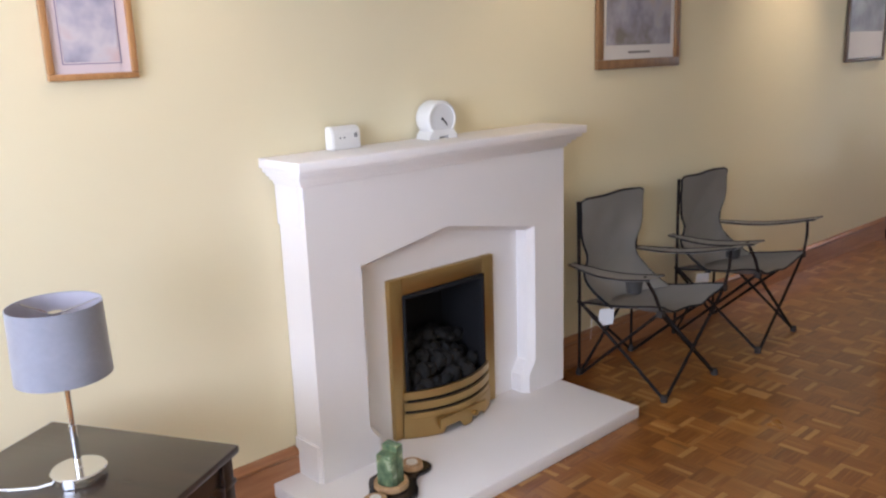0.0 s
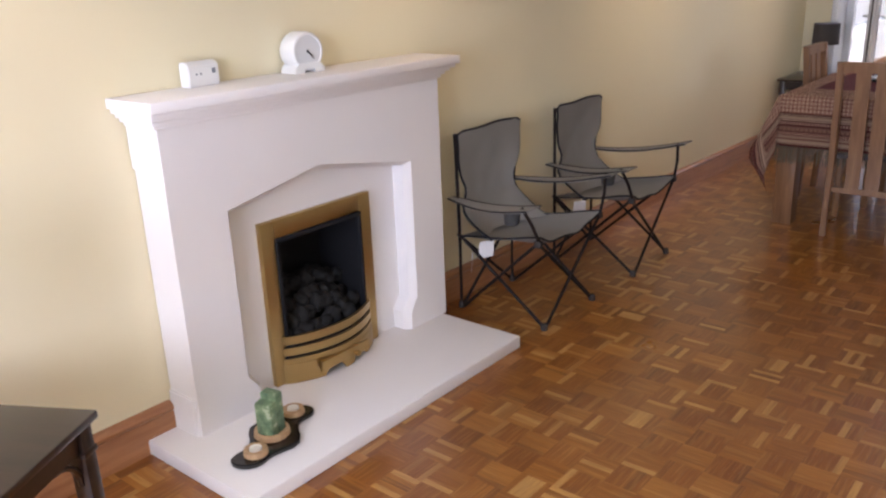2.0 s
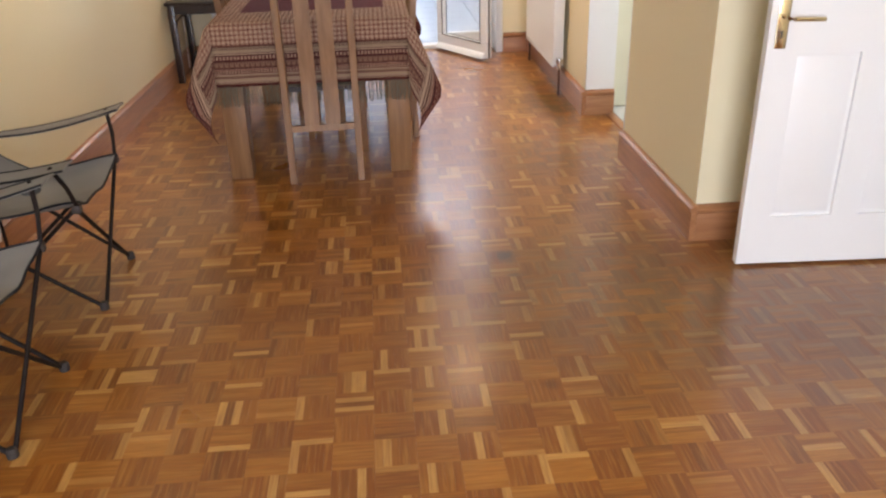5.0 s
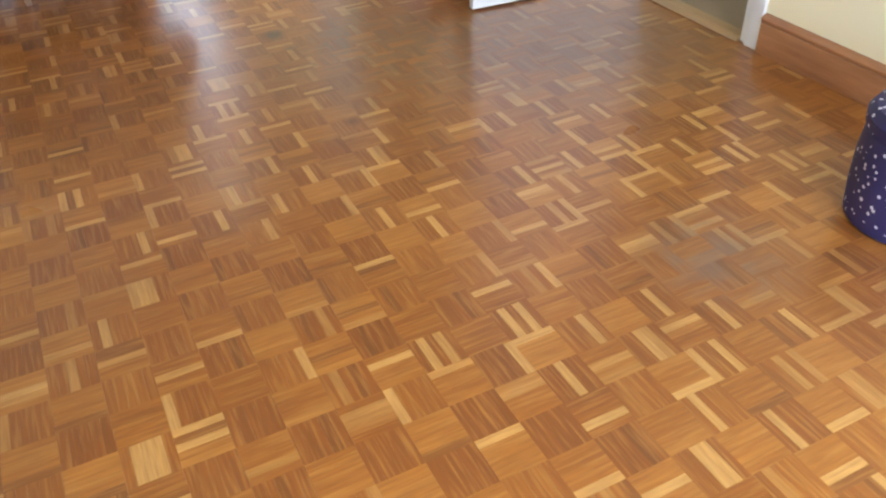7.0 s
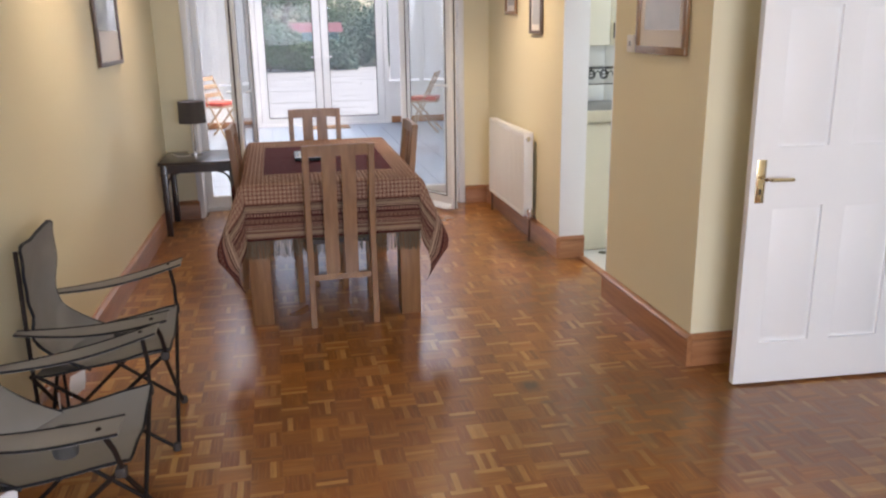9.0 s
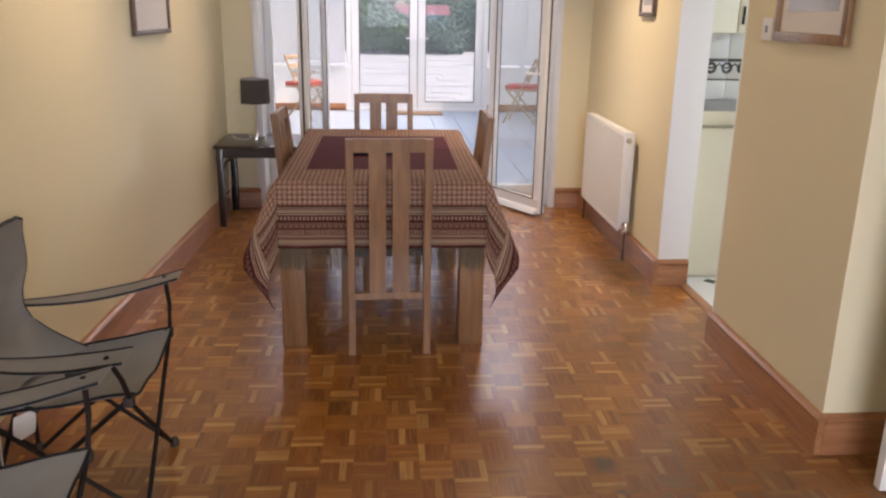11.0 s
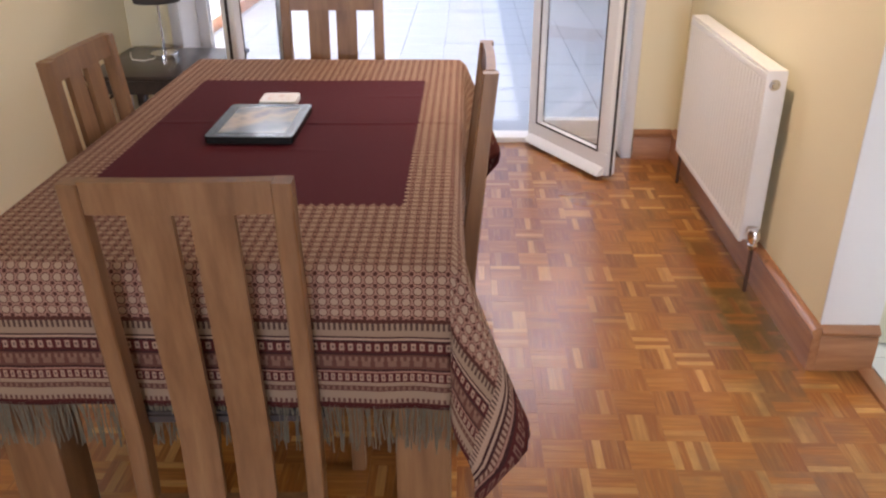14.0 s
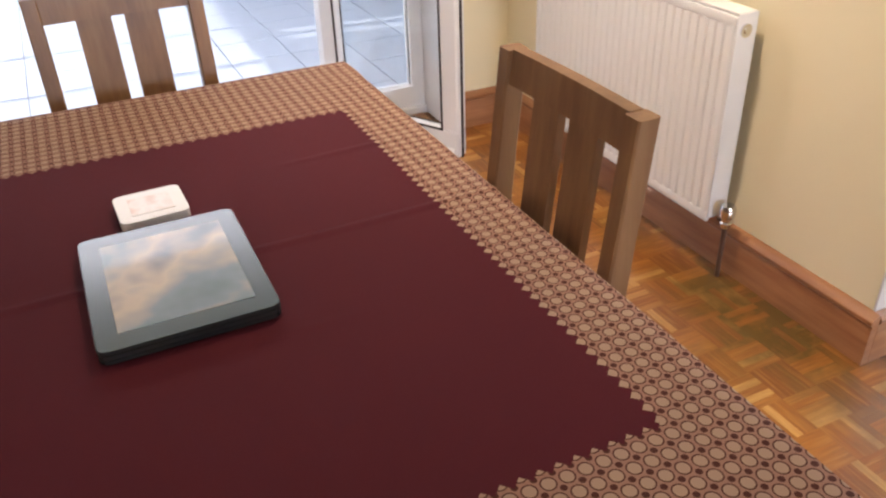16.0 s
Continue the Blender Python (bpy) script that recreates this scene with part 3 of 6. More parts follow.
# front window
def window_unit(name, x0, x1, y0, y1, z0, z1, bars, label):
    w = tagged(new(name), label, "window", kind="structure")
    bm = bmesh.new()
    f = 0.06
    box(bm, x0, x1, y0, y1, z0, z0 + f)
    box(bm, x0, x1, y0, y1, z1 - f, z1)
    along_y = (y1 - y0) > (x1 - x0)
    n = bars
    for i in range(n + 1):
        if along_y:
            y = y0 + (y1 - y0 - f) * i / n
            box(bm, x0, x1, y, y + f, z0 + f, z1 - f)
        else:
            x = x0 + (x1 - x0 - f) * i / n
            box(bm, x, x + f, y0, y1, z0 + f, z1 - f)
    part("window_frame", bm, UPVC, w)
    for i in range(n):
        bm = bmesh.new()
        if along_y:
            a = y0 + (y1 - y0 - f) * i / n + f
            b = y0 + (y1 - y0 - f) * (i + 1) / n
            box(bm, (x0 + x1) / 2 - 0.003, (x0 + x1) / 2 + 0.003, a, b, z0 + f, z1 - f)
        else:
            a = x0 + (x1 - x0 - f) * i / n + f
            b = x0 + (x1 - x0 - f) * (i + 1) / n
            box(bm, a, b, (y0 + y1) / 2 - 0.003, (y0 + y1) / 2 + 0.003, z0 + f, z1 - f)
        g = part("pane", bm, GLASS, w)
        g.visible_shadow = False
    return w


window_unit("window_1", XW - 0.14, XW - 0.08, -0.45, 1.95, 0.85, 2.15, 3, "wide white framed front window")
# The kitchen window lies out of view, added as an opening for its lamp
window_unit("window_2", 4.4, 5.8, -3.16, -3.10, 1.0, 2.05, 2, "unseen white framed kitchen window added for light")


# skirting: a tall board with a rounded cap moulding
def skirting(name, a, b, side, mat, h=0.152, d=0.025):
    """From a to b along one axis; side: the way it faces, +x, -x, +y or -y, from the wall plane."""
    prof = [(0, 0), (d, 0), (d, h - 0.04), (d - 0.004, h - 0.033), (d + 0.003, h - 0.026), (d + 0.004, h - 0.016), (d - 0.002, h - 0.008), (d - 0.010, h - 0.003), (0.006, h), (0, h)]
    bm = bmesh.new()
    if side in ("+y", "-y"):
        s = 1 if side == "+y" else -1
        prism(bm, [(a[1] + s * p[0], p[1]) for p in prof], "x", a[0], b[0])
    else:
        s = 1 if side == "+x" else -1
        prism(bm, [(a[0] + s * p[0], p[1]) for p in prof], "y", a[1], b[1])
    return structure(name, bm, mat, "tall reddish stained pine skirting board", "skirting board")


skirting("baseboard", (XW, YN), (1.50, YN), "-y", SKIRT)
run = skirting("baseboard", (2.83, YN), (XE, YN), "-y", SKIRT)
for v in run.data.vertices:
    v.co.y += north(v.co.x) - YN
skirting("baseboard", (XE, 2.21), (XE, 2.416), "-x", SKIRTY)
skirting("baseboard", (XE, YK + 0.026), (XE, -0.06), "-x", SKIRTY)
skirting("baseboard", (5.870, YK), (XE, YK), "+y", SKIRT)
skirting("baseboard", (5.895, -0.447), (5.895, YK - 0.001), "-x", SKIRTY)
skirting("baseboard", (4.050, YK), (5.08, YK), "+y", SKIRT)
skirting("baseboard", (4.075, YS + 0.026), (4.075, YK - 0.001), "-x", SKIRTY)
skirting("baseboard", (XW, YS), (2.87, YS), "+y", SKIRT)
skirting("baseboard", (XW, YS + 0.026), (XW, YN - 0.026), "+x", SKIRTY)
skirting("baseboard", (XW, -2.6), (4.1, -2.6), "+y", SKIRT)

# hall doorway: lining, architrave and the open six-panel door
bm = bmesh.new()
for x0, x1 in ((2.875, 2.945), (3.815, 3.885)):
    box(bm, x0, x1, YS, YS + 0.018, 0, 2.06, 0.004)
box(bm, 2.875, 3.885, YS, YS + 0.018, 2.06, 2.13, 0.004)
structure("trim", bm, GLOSSW, "white gloss door architrave", "door trim")
bm = bmesh.new()
box(bm, 2.945, 2.975, YS - 0.15, YS + 0.004, 0.004, 2.06)
box(bm, 3.785, 3.815, YS - 0.15, YS + 0.004, 0.004, 2.06)
box(bm, 2.975, 3.785, YS - 0.15, YS + 0.004, 2.03, 2.06)
structure("trim", bm, GLOSSW, "white gloss door lining", "door trim")
bm = bmesh.new()
prism(bm, [(-1.19, 0.004), (-1.09, 0.004), (-1.10, 0.012), (-1.14, 0.017), (-1.18, 0.014)], "x", 2.975, 3.785)
structure("trim", bm, wood("threshold_oak", (0.25, 0.14, 0.06), (0.42, 0.26, 0.12), 0.4, 0.2, "x"), "oak threshold strip in the doorway", "threshold")


def panel_door(name, m, w, h, label):
    """Hinge edge at local x=0, leaf along +x, thickness along y."""
    d = tagged(new(name), label, "door", kind="structure")
    d.matrix_basis = m
    t = 0.036
    cols = [(0.105, w / 2 - 0.05), (w / 2 + 0.05, w - 0.105)]
    rows = [(0.20, 0.80), (1.05, 1.60), (1.70, h - 0.11)]
    bm = bmesh.new()
    xs = [0, cols[0][0], cols[0][1], cols[1][0], cols[1][1], w]
    zs = [0.012, rows[0][0], rows[0][1], rows[1][0], rows[1][1], rows[2][0], rows[2][1], h]
    for i in range(5):
        for j in range(7):
            if i in (1, 3) and j in (1, 3, 5):
                continue
            box(bm, xs[i], xs[i + 1], -t / 2, t / 2, zs[j], zs[j + 1])
    bmesh.ops.remove_doubles(bm, verts=bm.verts, dist=0.0005)
    part("leaf", bm, GLOSSW, d)
    for x0, x1 in cols:
        for z0, z1 in rows:
            bm = bmesh.new()
            box(bm, x0, x1, -t / 2 + 0.013, t / 2 - 0.013, z0, z1)
            for s in (-1, 1):
                # sloped field of the panel
                y0, y1 = s * (t / 2 - 0.013), s * (t / 2 - 0.002)
                a = [(x0 + 0.012, y0, z0 + 0.012), (x1 - 0.012, y0, z0 + 0.012), (x1 - 0.012, y0, z1 - 0.012), (x0 + 0.012, y0, z1 - 0.012)]
                b = [(x0 + 0.04, y1, z0 + 0.04), (x1 - 0.04, y1, z0 + 0.04), (x1 - 0.04, y1, z1 - 0.04), (x0 + 0.04, y1, z1 - 0.04)]
                va, vb = [bm.verts.new(q) for q in a], [bm.verts.new(q) for q in b]
                fs = [bm.faces.new(vb)] + [bm.faces.new((va[k], va[(k + 1) % 4], vb[(k + 1) % 4], vb[k])) for k in range(4)]
                bmesh.ops.recalc_face_normals(bm, faces=fs)
            part("panel", bm, GLOSSW, d)
    for s in (-1, 1):
        bm = bmesh.new()
        y = s * t / 2
        box(bm, w - 0.062, w - 0.022, min(y, y + s * 0.006), max(y, y + s * 0.006), 0.82, 1.0, 0.0025)
        plate = part("handle_plate", bm, POLBRASS, d, "brass handle plate with a keyhole")
        bm = bmesh.new()
        tube(bm, [(w - 0.042, y + s * 0.004, 0.925), (w - 0.042, y + s * 0.05, 0.925), (w - 0.06, y + s * 0.055, 0.925), (w - 0.16, y + s * 0.05, 0.922)], 0.008, 10)
        part("lever", bm, POLBRASS, plate)
        bm = bmesh.new()
        box(bm, w - 0.046, w - 0.038, min(y + s * 0.0055, y + s * 0.0068), max(y + s * 0.0055, y + s * 0.0068), 0.855, 0.88)
        part("keyhole", bm, INK, plate)
    return d


hinge = Vector((3.785, -1.105, 0))
free = Vector((3.825, -0.345, 0))
ang = math.degrees(math.atan2(free.y - hinge.y, free.x - hinge.x))
panel_door("door_1", pose(hinge.x, hinge.y, 0, 0, 0, ang), (free - hinge).length, 1.99, "open white gloss six-panel door with brass handle")


# glazed doors between the dining room and the conservatory
def sash(bm, w, h, t=0.058, z0=0.02, f=0.075, low=0.11):
    box(bm, 0, w, -t / 2, t / 2, z0, z0 + low, 0.006, 1)
    box(bm, 0, w, -t / 2, t / 2, h - f, h, 0.006, 1)
    box(bm, 0, f, -t / 2, t / 2, z0 + low - 0.002, h - f + 0.002, 0.006, 1)
    box(bm, w - f, w, -t / 2, t / 2, z0 + low - 0.002, h - f + 0.002, 0.006, 1)


def glazed_leaf(name, m, w, h, label, handle=True, cill=False, f=0.075, glass=GLASS):
    d = tagged(new(name), label, "glass door", kind="structure")
    d.matrix_basis = m
    bm = bmesh.new()
    sash(bm, w, h, f=f)
    e = f - 0.005
    part("leaf", bm, UPVC, d)
    bm = bmesh.new()
    box(bm, e, w - e, -0.012, 0.012, 0.125, h - e)
    g = part("pane", bm, glass, d)
    g.visible_shadow = False
    bm = bmesh.new()
    for s in (-1, 1):
        y0, y1 = sorted((s * 0.026, s * 0.0305))
        box(bm, e, e + 0.008, y0, y1, 0.125, h - e)
        box(bm, w - e - 0.008, w - e, y0, y1, 0.125, h - e)
        box(bm, e + 0.008, w - e - 0.008, y0, y1, 0.125, 0.133)
    box(bm, w - 0.0005, w + 0.004, -0.006, 0.006, 0.02, h)
    box(bm, -0.004, 0.0005, -0.006, 0.006, 0.02, h)
    part("seal", bm, RUBBER, d, "black rubber seal")
    if cill:
        bm = bmesh.new()
        prism(bm, [(-0.029, 0.02), (-0.065, 0.02), (-0.06, 0.035), (-0.029, 0.06)], "x", 0.02, w - 0.02)
        part("weather_bar", bm, UPVC, d)
    if handle:
        for s in (-1, 1):
            bm = bmesh.new()
            y0, y1 = sorted((s * 0.029, s * 0.038))
            box(bm, w - 0.052, w - 0.026, y0, y1, 0.93, 1.13, 0.003)
            tube(bm, [(w - 0.039, s * 0.036, 1.05), (w - 0.039, s * 0.075, 1.05), (w - 0.06, s * 0.08, 1.05), (w - 0.16, s * 0.08, 1.05)], 0.009, 8)
            part("door_handle", bm, UPVC, d)
    return d


XF = 8.06
bm = bmesh.new()
for y0, y1 in ((-0.02, 0.05), (0.385, 0.445), (1.705, 1.765), (2.12, 2.19)):
    box(bm, XF - 0.035, XF + 0.035, y0, y1, 0.03, 2.1)
box(bm, XF - 0.035, XF + 0.035, 0.05, 2.12, 2.04, 2.1)
for y0, y1 in ((0.05, 0.385), (1.765, 2.12)):
    box(bm, XF - 0.035, XF + 0.035, y0, y1, 0.03, 0.12)
structure("window_3", bm, UPVC, "white plastic frame of the conservatory doors", "door frame")
bm = bmesh.new()
box(bm, XF - 0.06, XF + 0.06, -0.02, 2.19, -0.005, 0.03, 0.006)
structure("trim", bm, UPVC, "white plastic threshold of the conservatory doors", "threshold")
for y0, y1 in ((0.05, 0.385), (1.765, 2.12)):
    bm = bmesh.new()
    box(bm, XF - 0.012, XF + 0.012, y0, y1, 0.12, 2.04)
    g = tagged(part("window_4", bm, GLASS), "clear fixed side light of the conservatory doors", "window", kind="structure")
    g.visible_shadow = False
bm = bmesh.new()
for y0, y1 in ((-0.055, -0.004), (2.174, 2.225)):
    box(bm, XE - 0.016, XE, y0, y1, 0, 2.15, 0.004)
box(bm, XE - 0.016, XE, -0.004, 2.174, 2.085, 2.15, 0.004)
box(bm, XE, 8.02, -0.02, -0.004, 0.0, 2.1)
box(bm, XE, 8.02, 2.174, 2.19, 0.0, 2.1)
structure("trim", bm, GLOSSW, "white painted lining of the opening", "door trim")
a = math.degrees(math.atan2(0.082 - 0.43, 7.43 - 8.02))
glazed_leaf("door_2", pose(8.02, 0.43, 0, 0, 0, a), 0.655, 2.03, "open white framed glass door to the conservatory", cill=True)
a = math.degrees(math.atan2(1.83 - 1.72, 7.38 - 8.02))
glazed_leaf("door_3", pose(8.02, 1.72, 0, 0, 0, a), 0.655, 2.03, "open white framed glass door to the conservatory", cill=True)

# ---------- conservatory and garden ----------
CX, CY0, CY1 = 13.9, -1.35, 3.0
bm = bmesh.new()
box(bm, 8.1, CX + 0.2, CY0 - 0.2, CY1 + 0.2, -0.12, -0.006)
structure("floor_conservatory", bm, surface("pale_grout", (0.29, 0.33, 0.39), 0.8, var=0.1), "grey bed under pale conservatory tiles", "floor")
WHITEWALL = surface("white_conservatory_paint", (0.78, 0.78, 0.77), 0.6, var=0.03)
bm = bmesh.new()
box(bm, 8.1, CX + 0.15, CY1, CY1 + 0.15, 0, 0.62)
box(bm, 8.1, CX + 0.15, CY0 - 0.15, CY0, 0, 0.62)
box(bm, CX, CX + 0.15, CY0, -0.24, 0, 0.62)
box(bm, CX, CX + 0.15, 1.84, CY1, 0, 0.62)
structure("wall_conservatory", bm, WHITEWALL, "low white conservatory wall", "wall")
bm = bmesh.new()
box(bm, 8.1, 8.2, CY1, CY1 + 0.15, 0.62, 2.6)
for x in (9.3, 10.5, 11.7, 12.9):
    box(bm, x - 0.04, x + 0.04, CY1 + 0.02, CY1 + 0.1, 0.62, 2.1)
    box(bm, x - 0.04, x + 0.04, CY0 - 0.1, CY0 - 0.02, 0.62, 2.1)
box(bm, 8.1, CX + 0.15, CY1 + 0.02, CY1 + 0.1, 2.06, 2.26)
box(bm, 8.1, CX + 0.15, CY0 - 0.1, CY0 - 0.02, 2.06, 2.26)
box(bm, CX + 0.02, CX + 0.1, CY0 - 0.1, -0.24, 2.06, 2.26)
box(bm, CX + 0.02, CX + 0.1, 1.84, CY1 + 0.1, 2.06, 2.26)
box(bm, 8.1, CX + 0.12, CY1 - 0.02, CY1 + 0.15, 0.62, 0.65)
box(bm, 8.1, CX + 0.12, CY0 - 0.15, CY0 + 0.02, 0.62, 0.65)
box(bm, CX - 0.02, CX + 0.12, CY0, -0.24, 0.62, 0.65)
box(bm, CX - 0.02, CX + 0.12, 1.84, CY1, 0.62, 0.65)
for y in (CY0 - 0.06, -0.78, 2.42, CY1 + 0.06):
    box(bm, CX + 0.02, CX + 0.1, y - 0.04, y + 0.04, 0.65, 2.06)
structure("window_5", bm, UPVC, "white plastic conservatory window frames", "window frame")
bl_, nt_, ns_, ln_, p_ = base_mat("translucent_white_blind")
tr_ = ns_.new("ShaderNodeBsdfTranslucent")
mx_ = ns_.new("ShaderNodeMixShader")
bc_ = mixc(nt_, noise_tex(nt_, ns_.new("ShaderNodeTexCoord").outputs["Object"], 3, 3), (0.80, 0.80, 0.80), (0.86, 0.86, 0.85))
ln_.new(bc_, p_.inputs["Base Color"])
ln_.new(bc_, tr_.inputs["Color"])
p_.inputs["Roughness"].default_value = 0.8
mx_.inputs[0].default_value = 0.6
ln_.new(p_.outputs[0], mx_.inputs[1])
ln_.new(tr_.outputs[0], mx_.inputs[2])
ln_.new(mx_.outputs[0], ns_["Material Output"].inputs[0])
for y0, y1 in ((CY0, -0.82), (-0.74, -0.26), (1.86, 2.38), (2.46, CY1)):
    bm = bmesh.new()
    box(bm, CX - 0.004, CX, y0, y1, 0.68, 2.0)
    box(bm, CX - 0.03, CX + 0.01, y0, y1, 2.0, 2.06, 0.01)
    tagged(part("roller_blind", bm, bl_), "lowered white roller blind in the conservatory", "blind", "conservatory blinds")
for x0 in (8.25, 9.4, 10.6, 11.8, 12.98):
    for y in (CY0 + 0.002, CY1 - 0.006):
        bm = bmesh.new()
        box(bm, x0, x0 + (1.05 if x0 > 8.3 else 0.95), y, y + 0.004, 0.68, 2.0)
        tagged(part("roller_blind", bm, bl_), "lowered white roller blind in the conservatory", "blind", "conservatory blinds")
# pitched glass roof on bars
bm = bmesh.new()
for i in range(9):
    x = 8.15 + i * 0.71
    for s, ye in ((-1, CY0 - 0.1), (1, CY1 + 0.1)):
        tube(bm, [(x, 0.82, 3.1), (x, ye, 2.24)], 0.03, 6)
tube(bm, [(8.1, 0.82, 3.1), (CX + 0.15, 0.82, 3.1)], 0.05, 8)
structure("roof_conservatory", bm, UPVC, "white bars of the conservatory roof", "roof")
for i in range(8):
    x0, x1 = 8.18 + i * 0.71, 8.83 + i * 0.71
    for ye in (CY0 - 0.1, CY1 + 0.1):
        bm = bmesh.new()
        sheet(bm, [[(x0, 0.82, 3.12), (x1, 0.82, 3.12)], [(x0, ye, 2.26), (x1, ye, 2.26)]], 0.006)
        g = tagged(part("window_7", bm, GLASS), "clear glass roof pane of the conservatory", "roof pane", kind="structure")
        g.visible_shadow = False
# orange tiled skirting strip
for name, args in (("x", (8.2, CX, CY1 - 0.014, CY1, 0, 0.1)), ("x", (8.2, CX, CY0, CY0 + 0.014, 0, 0.1)), ("y", (CX - 0.014, CX, 1.86, CY1 - 0.014, 0, 0.1)), ("y", (CX - 0.014, CX, CY0 + 0.014, -0.26, 0, 0.1))):
    bm = bmesh.new()
    box(bm, *args, 0.003)
    structure("baseboard", bm, SKIRT if name == "x" else SKIRTY, "orange stained wooden skirting in the conservatory", "skirting board")
# outer french doors
bm = bmesh.new()
box(bm, CX, CX + 0.07, -0.24, -0.17, 0.03, 2.4)
box(bm, CX, CX + 0.07, 1.77, 1.84, 0.03, 2.4)
box(bm, CX, CX + 0.07, -0.17, 1.77, 2.33, 2.4)
box(bm, CX - 0.02, CX + 0.1, -0.24, 1.84, -0.01, 0.035)
structure("window_6", bm, UPVC, "white plastic frame of the garden doors", "door frame")
glazed_leaf("door_4", pose(CX + 0.035, -0.165, 0, 0, 0, 90), 0.96, 2.32, "closed white framed glass door to the garden", f=0.115, glass=VEILED)
glazed_leaf("door_5", pose(CX + 0.035, 1.765, 0, 0, 0, -90), 0.96, 2.32, "closed white framed glass door to the garden", f=0.115, glass=VEILED)
bm = bmesh.new()
box(bm, 13.35, 13.75, 0.45, 1.15, 0.0, 0.014, 0.005)
tagged(part("doormat", bm, DOORMAT), "brown coir doormat on pale tiles", "doormat")

# garden
bm = bmesh.new()
vs = [bm.verts.new(q) for q in ((14.1, -400, -0.16), (600, -400, -0.16), (600, 400, -0.16), (14.1, 400, -0.16))]
bm.faces.new(vs)
structure("ground", bm, GRASS, "rough green lawn reaching the horizon", "ground")
bm = bmesh.new()
rng = random.Random(4)
x = 14.12
while x < 33:
    w = 0.45 if x < 20 else 0.9
    y = -7 - rng.random() * 0.6
    while y < 8:
        l = rng.choice((0.6, 0.75, 0.9)) * (1 if x < 20 else 1.6)
        dz = rng.uniform(-0.006, 0.006)
        box(bm, x, x + w - 0.006, y, y + l - 0.005, -0.159, -0.115 + dz)
        y += l
    x += w
structure("pavement", bm, PAVE, "pale sunlit stone patio paving", "paving")["kind"] = "stuff"


def bush(name, x, y, r, h, mat, seed, label, trunk=0.5):
    """A shrub: forked stems and a crown of many small leaves with gaps."""
    rg = random.Random(seed)
    t = thing(name, pose(x, y, -0.16), label, "shrub" if h < 3.2 else "tree")
    bm = bmesh.new()
    for k in range(4):
        a = rg.uniform(0, 6.28)
        tube(bm, [(0, 0, 0), (0.1 * math.cos(a), 0.1 * math.sin(a), trunk), (r * 0.5 * math.cos(a), r * 0.5 * math.sin(a), h * 0.7)], 0.05, 6)
    part("trunk", bm, GARDENW, t)
    verts, faces = [], []
    lumps = [(rg.uniform(-0.6, 0.6) * r, rg.uniform(-0.6, 0.6) * r, rg.uniform(0.25, 0.8) * h, rg.uniform(0.3, 0.55) * r) for _ in range(16)]
    for k in range(2600):
        lx, ly, lz, lr = rg.choice(lumps)
        d = Vector((rg.gauss(0, 1), rg.gauss(0, 1), rg.gauss(0, 1))).normalized() * lr * rg.uniform(0.7, 1.15)
        c = Vector((lx, ly, max(0.1, lz + d.z * 0.9))) + Vector((d.x, d.y, 0))
        u = Vector((rg.gauss(0, 1), rg.gauss(0, 1), rg.gauss(0, 1))).normalized()
        w = u.orthogonal().normalized()
        s = rg.uniform(0.06, 0.13)
        i = len(verts)
        verts += [c - u * s, c + w * s * 0.45, c + u * s, c - w * s * 0.45]
        faces.append((i, i + 1, i + 2, i + 3))
    me = bpy.data.meshes.new("crown")
    me.from_pydata([tuple(v) for v in verts], [], faces)
    me.materials.append(mat)
    ob = new("crown", me)
    ob.parent = t
    return t


for i, (x, y, r, h, mt) in enumerate(((35.5, 3.4, 1.9, 3.0, PINE), (35.8, 1.5, 1.7, 3.9, LEAF), (36.2, -0.8, 1.8, 2.8, LEAF), (36.0, -3.0, 1.9, 2.7, PINE), (35.6, -5.2, 1.8, 2.7, LEAF), (35.4, 5.8, 1.9, 3.4, LEAF),
                                      (34.4, 2.2, 1.2, 2.0, LEAF), (34.6, -1.9, 1.2, 1.9, PINE), (34.2, 0.3, 1.0, 1.3, LEAF), (31.4, 0.5, 0.9, 1.25, LEAF), (31.6, -0.7, 0.8, 1.15, PINE), (31.5, 1.7, 1.0, 1.7, LEAF), (39.0, -2.2, 2.2, 2.9, PINE), (39.0, 4.2, 2.2, 3.5, PINE), (36.0, -7.6, 1.9, 3.2, PINE))):
    bush("garden_shrub" if h < 3.2 else "garden_tree", x, y, r, h, mt, 20 + i, "dense green leafy shrub at the garden's end" if mt is LEAF else "blue-green leafy shrub at the garden's end")
shed = thing("playhouse", pose(32.6, -0.13, -0.16), "small pale blue garden playhouse with a red roof", "playhouse")
bm = bmesh.new()
box(bm, -0.5, 0.5, -0.75, 0.9, 0.75, 1.38, 0.02)
part("wall", bm, SHEDB, shed)
bm = bmesh.new()
prism(bm, [(-0.7, 1.38), (0.7, 1.38), (0, 1.72)], "y", -0.9, 1.1)
part("roof", bm, SHEDR, shed)
for x in (-0.42, 0.42):
    for y in (-0.65, 0.85):
        bm = bmesh.new()
        box(bm, x - 0.05, x + 0.05, y * 0.85 - 0.05, y * 0.85 + 0.05, 0, 0.76)
        part("post", bm, GARDENW, shed)


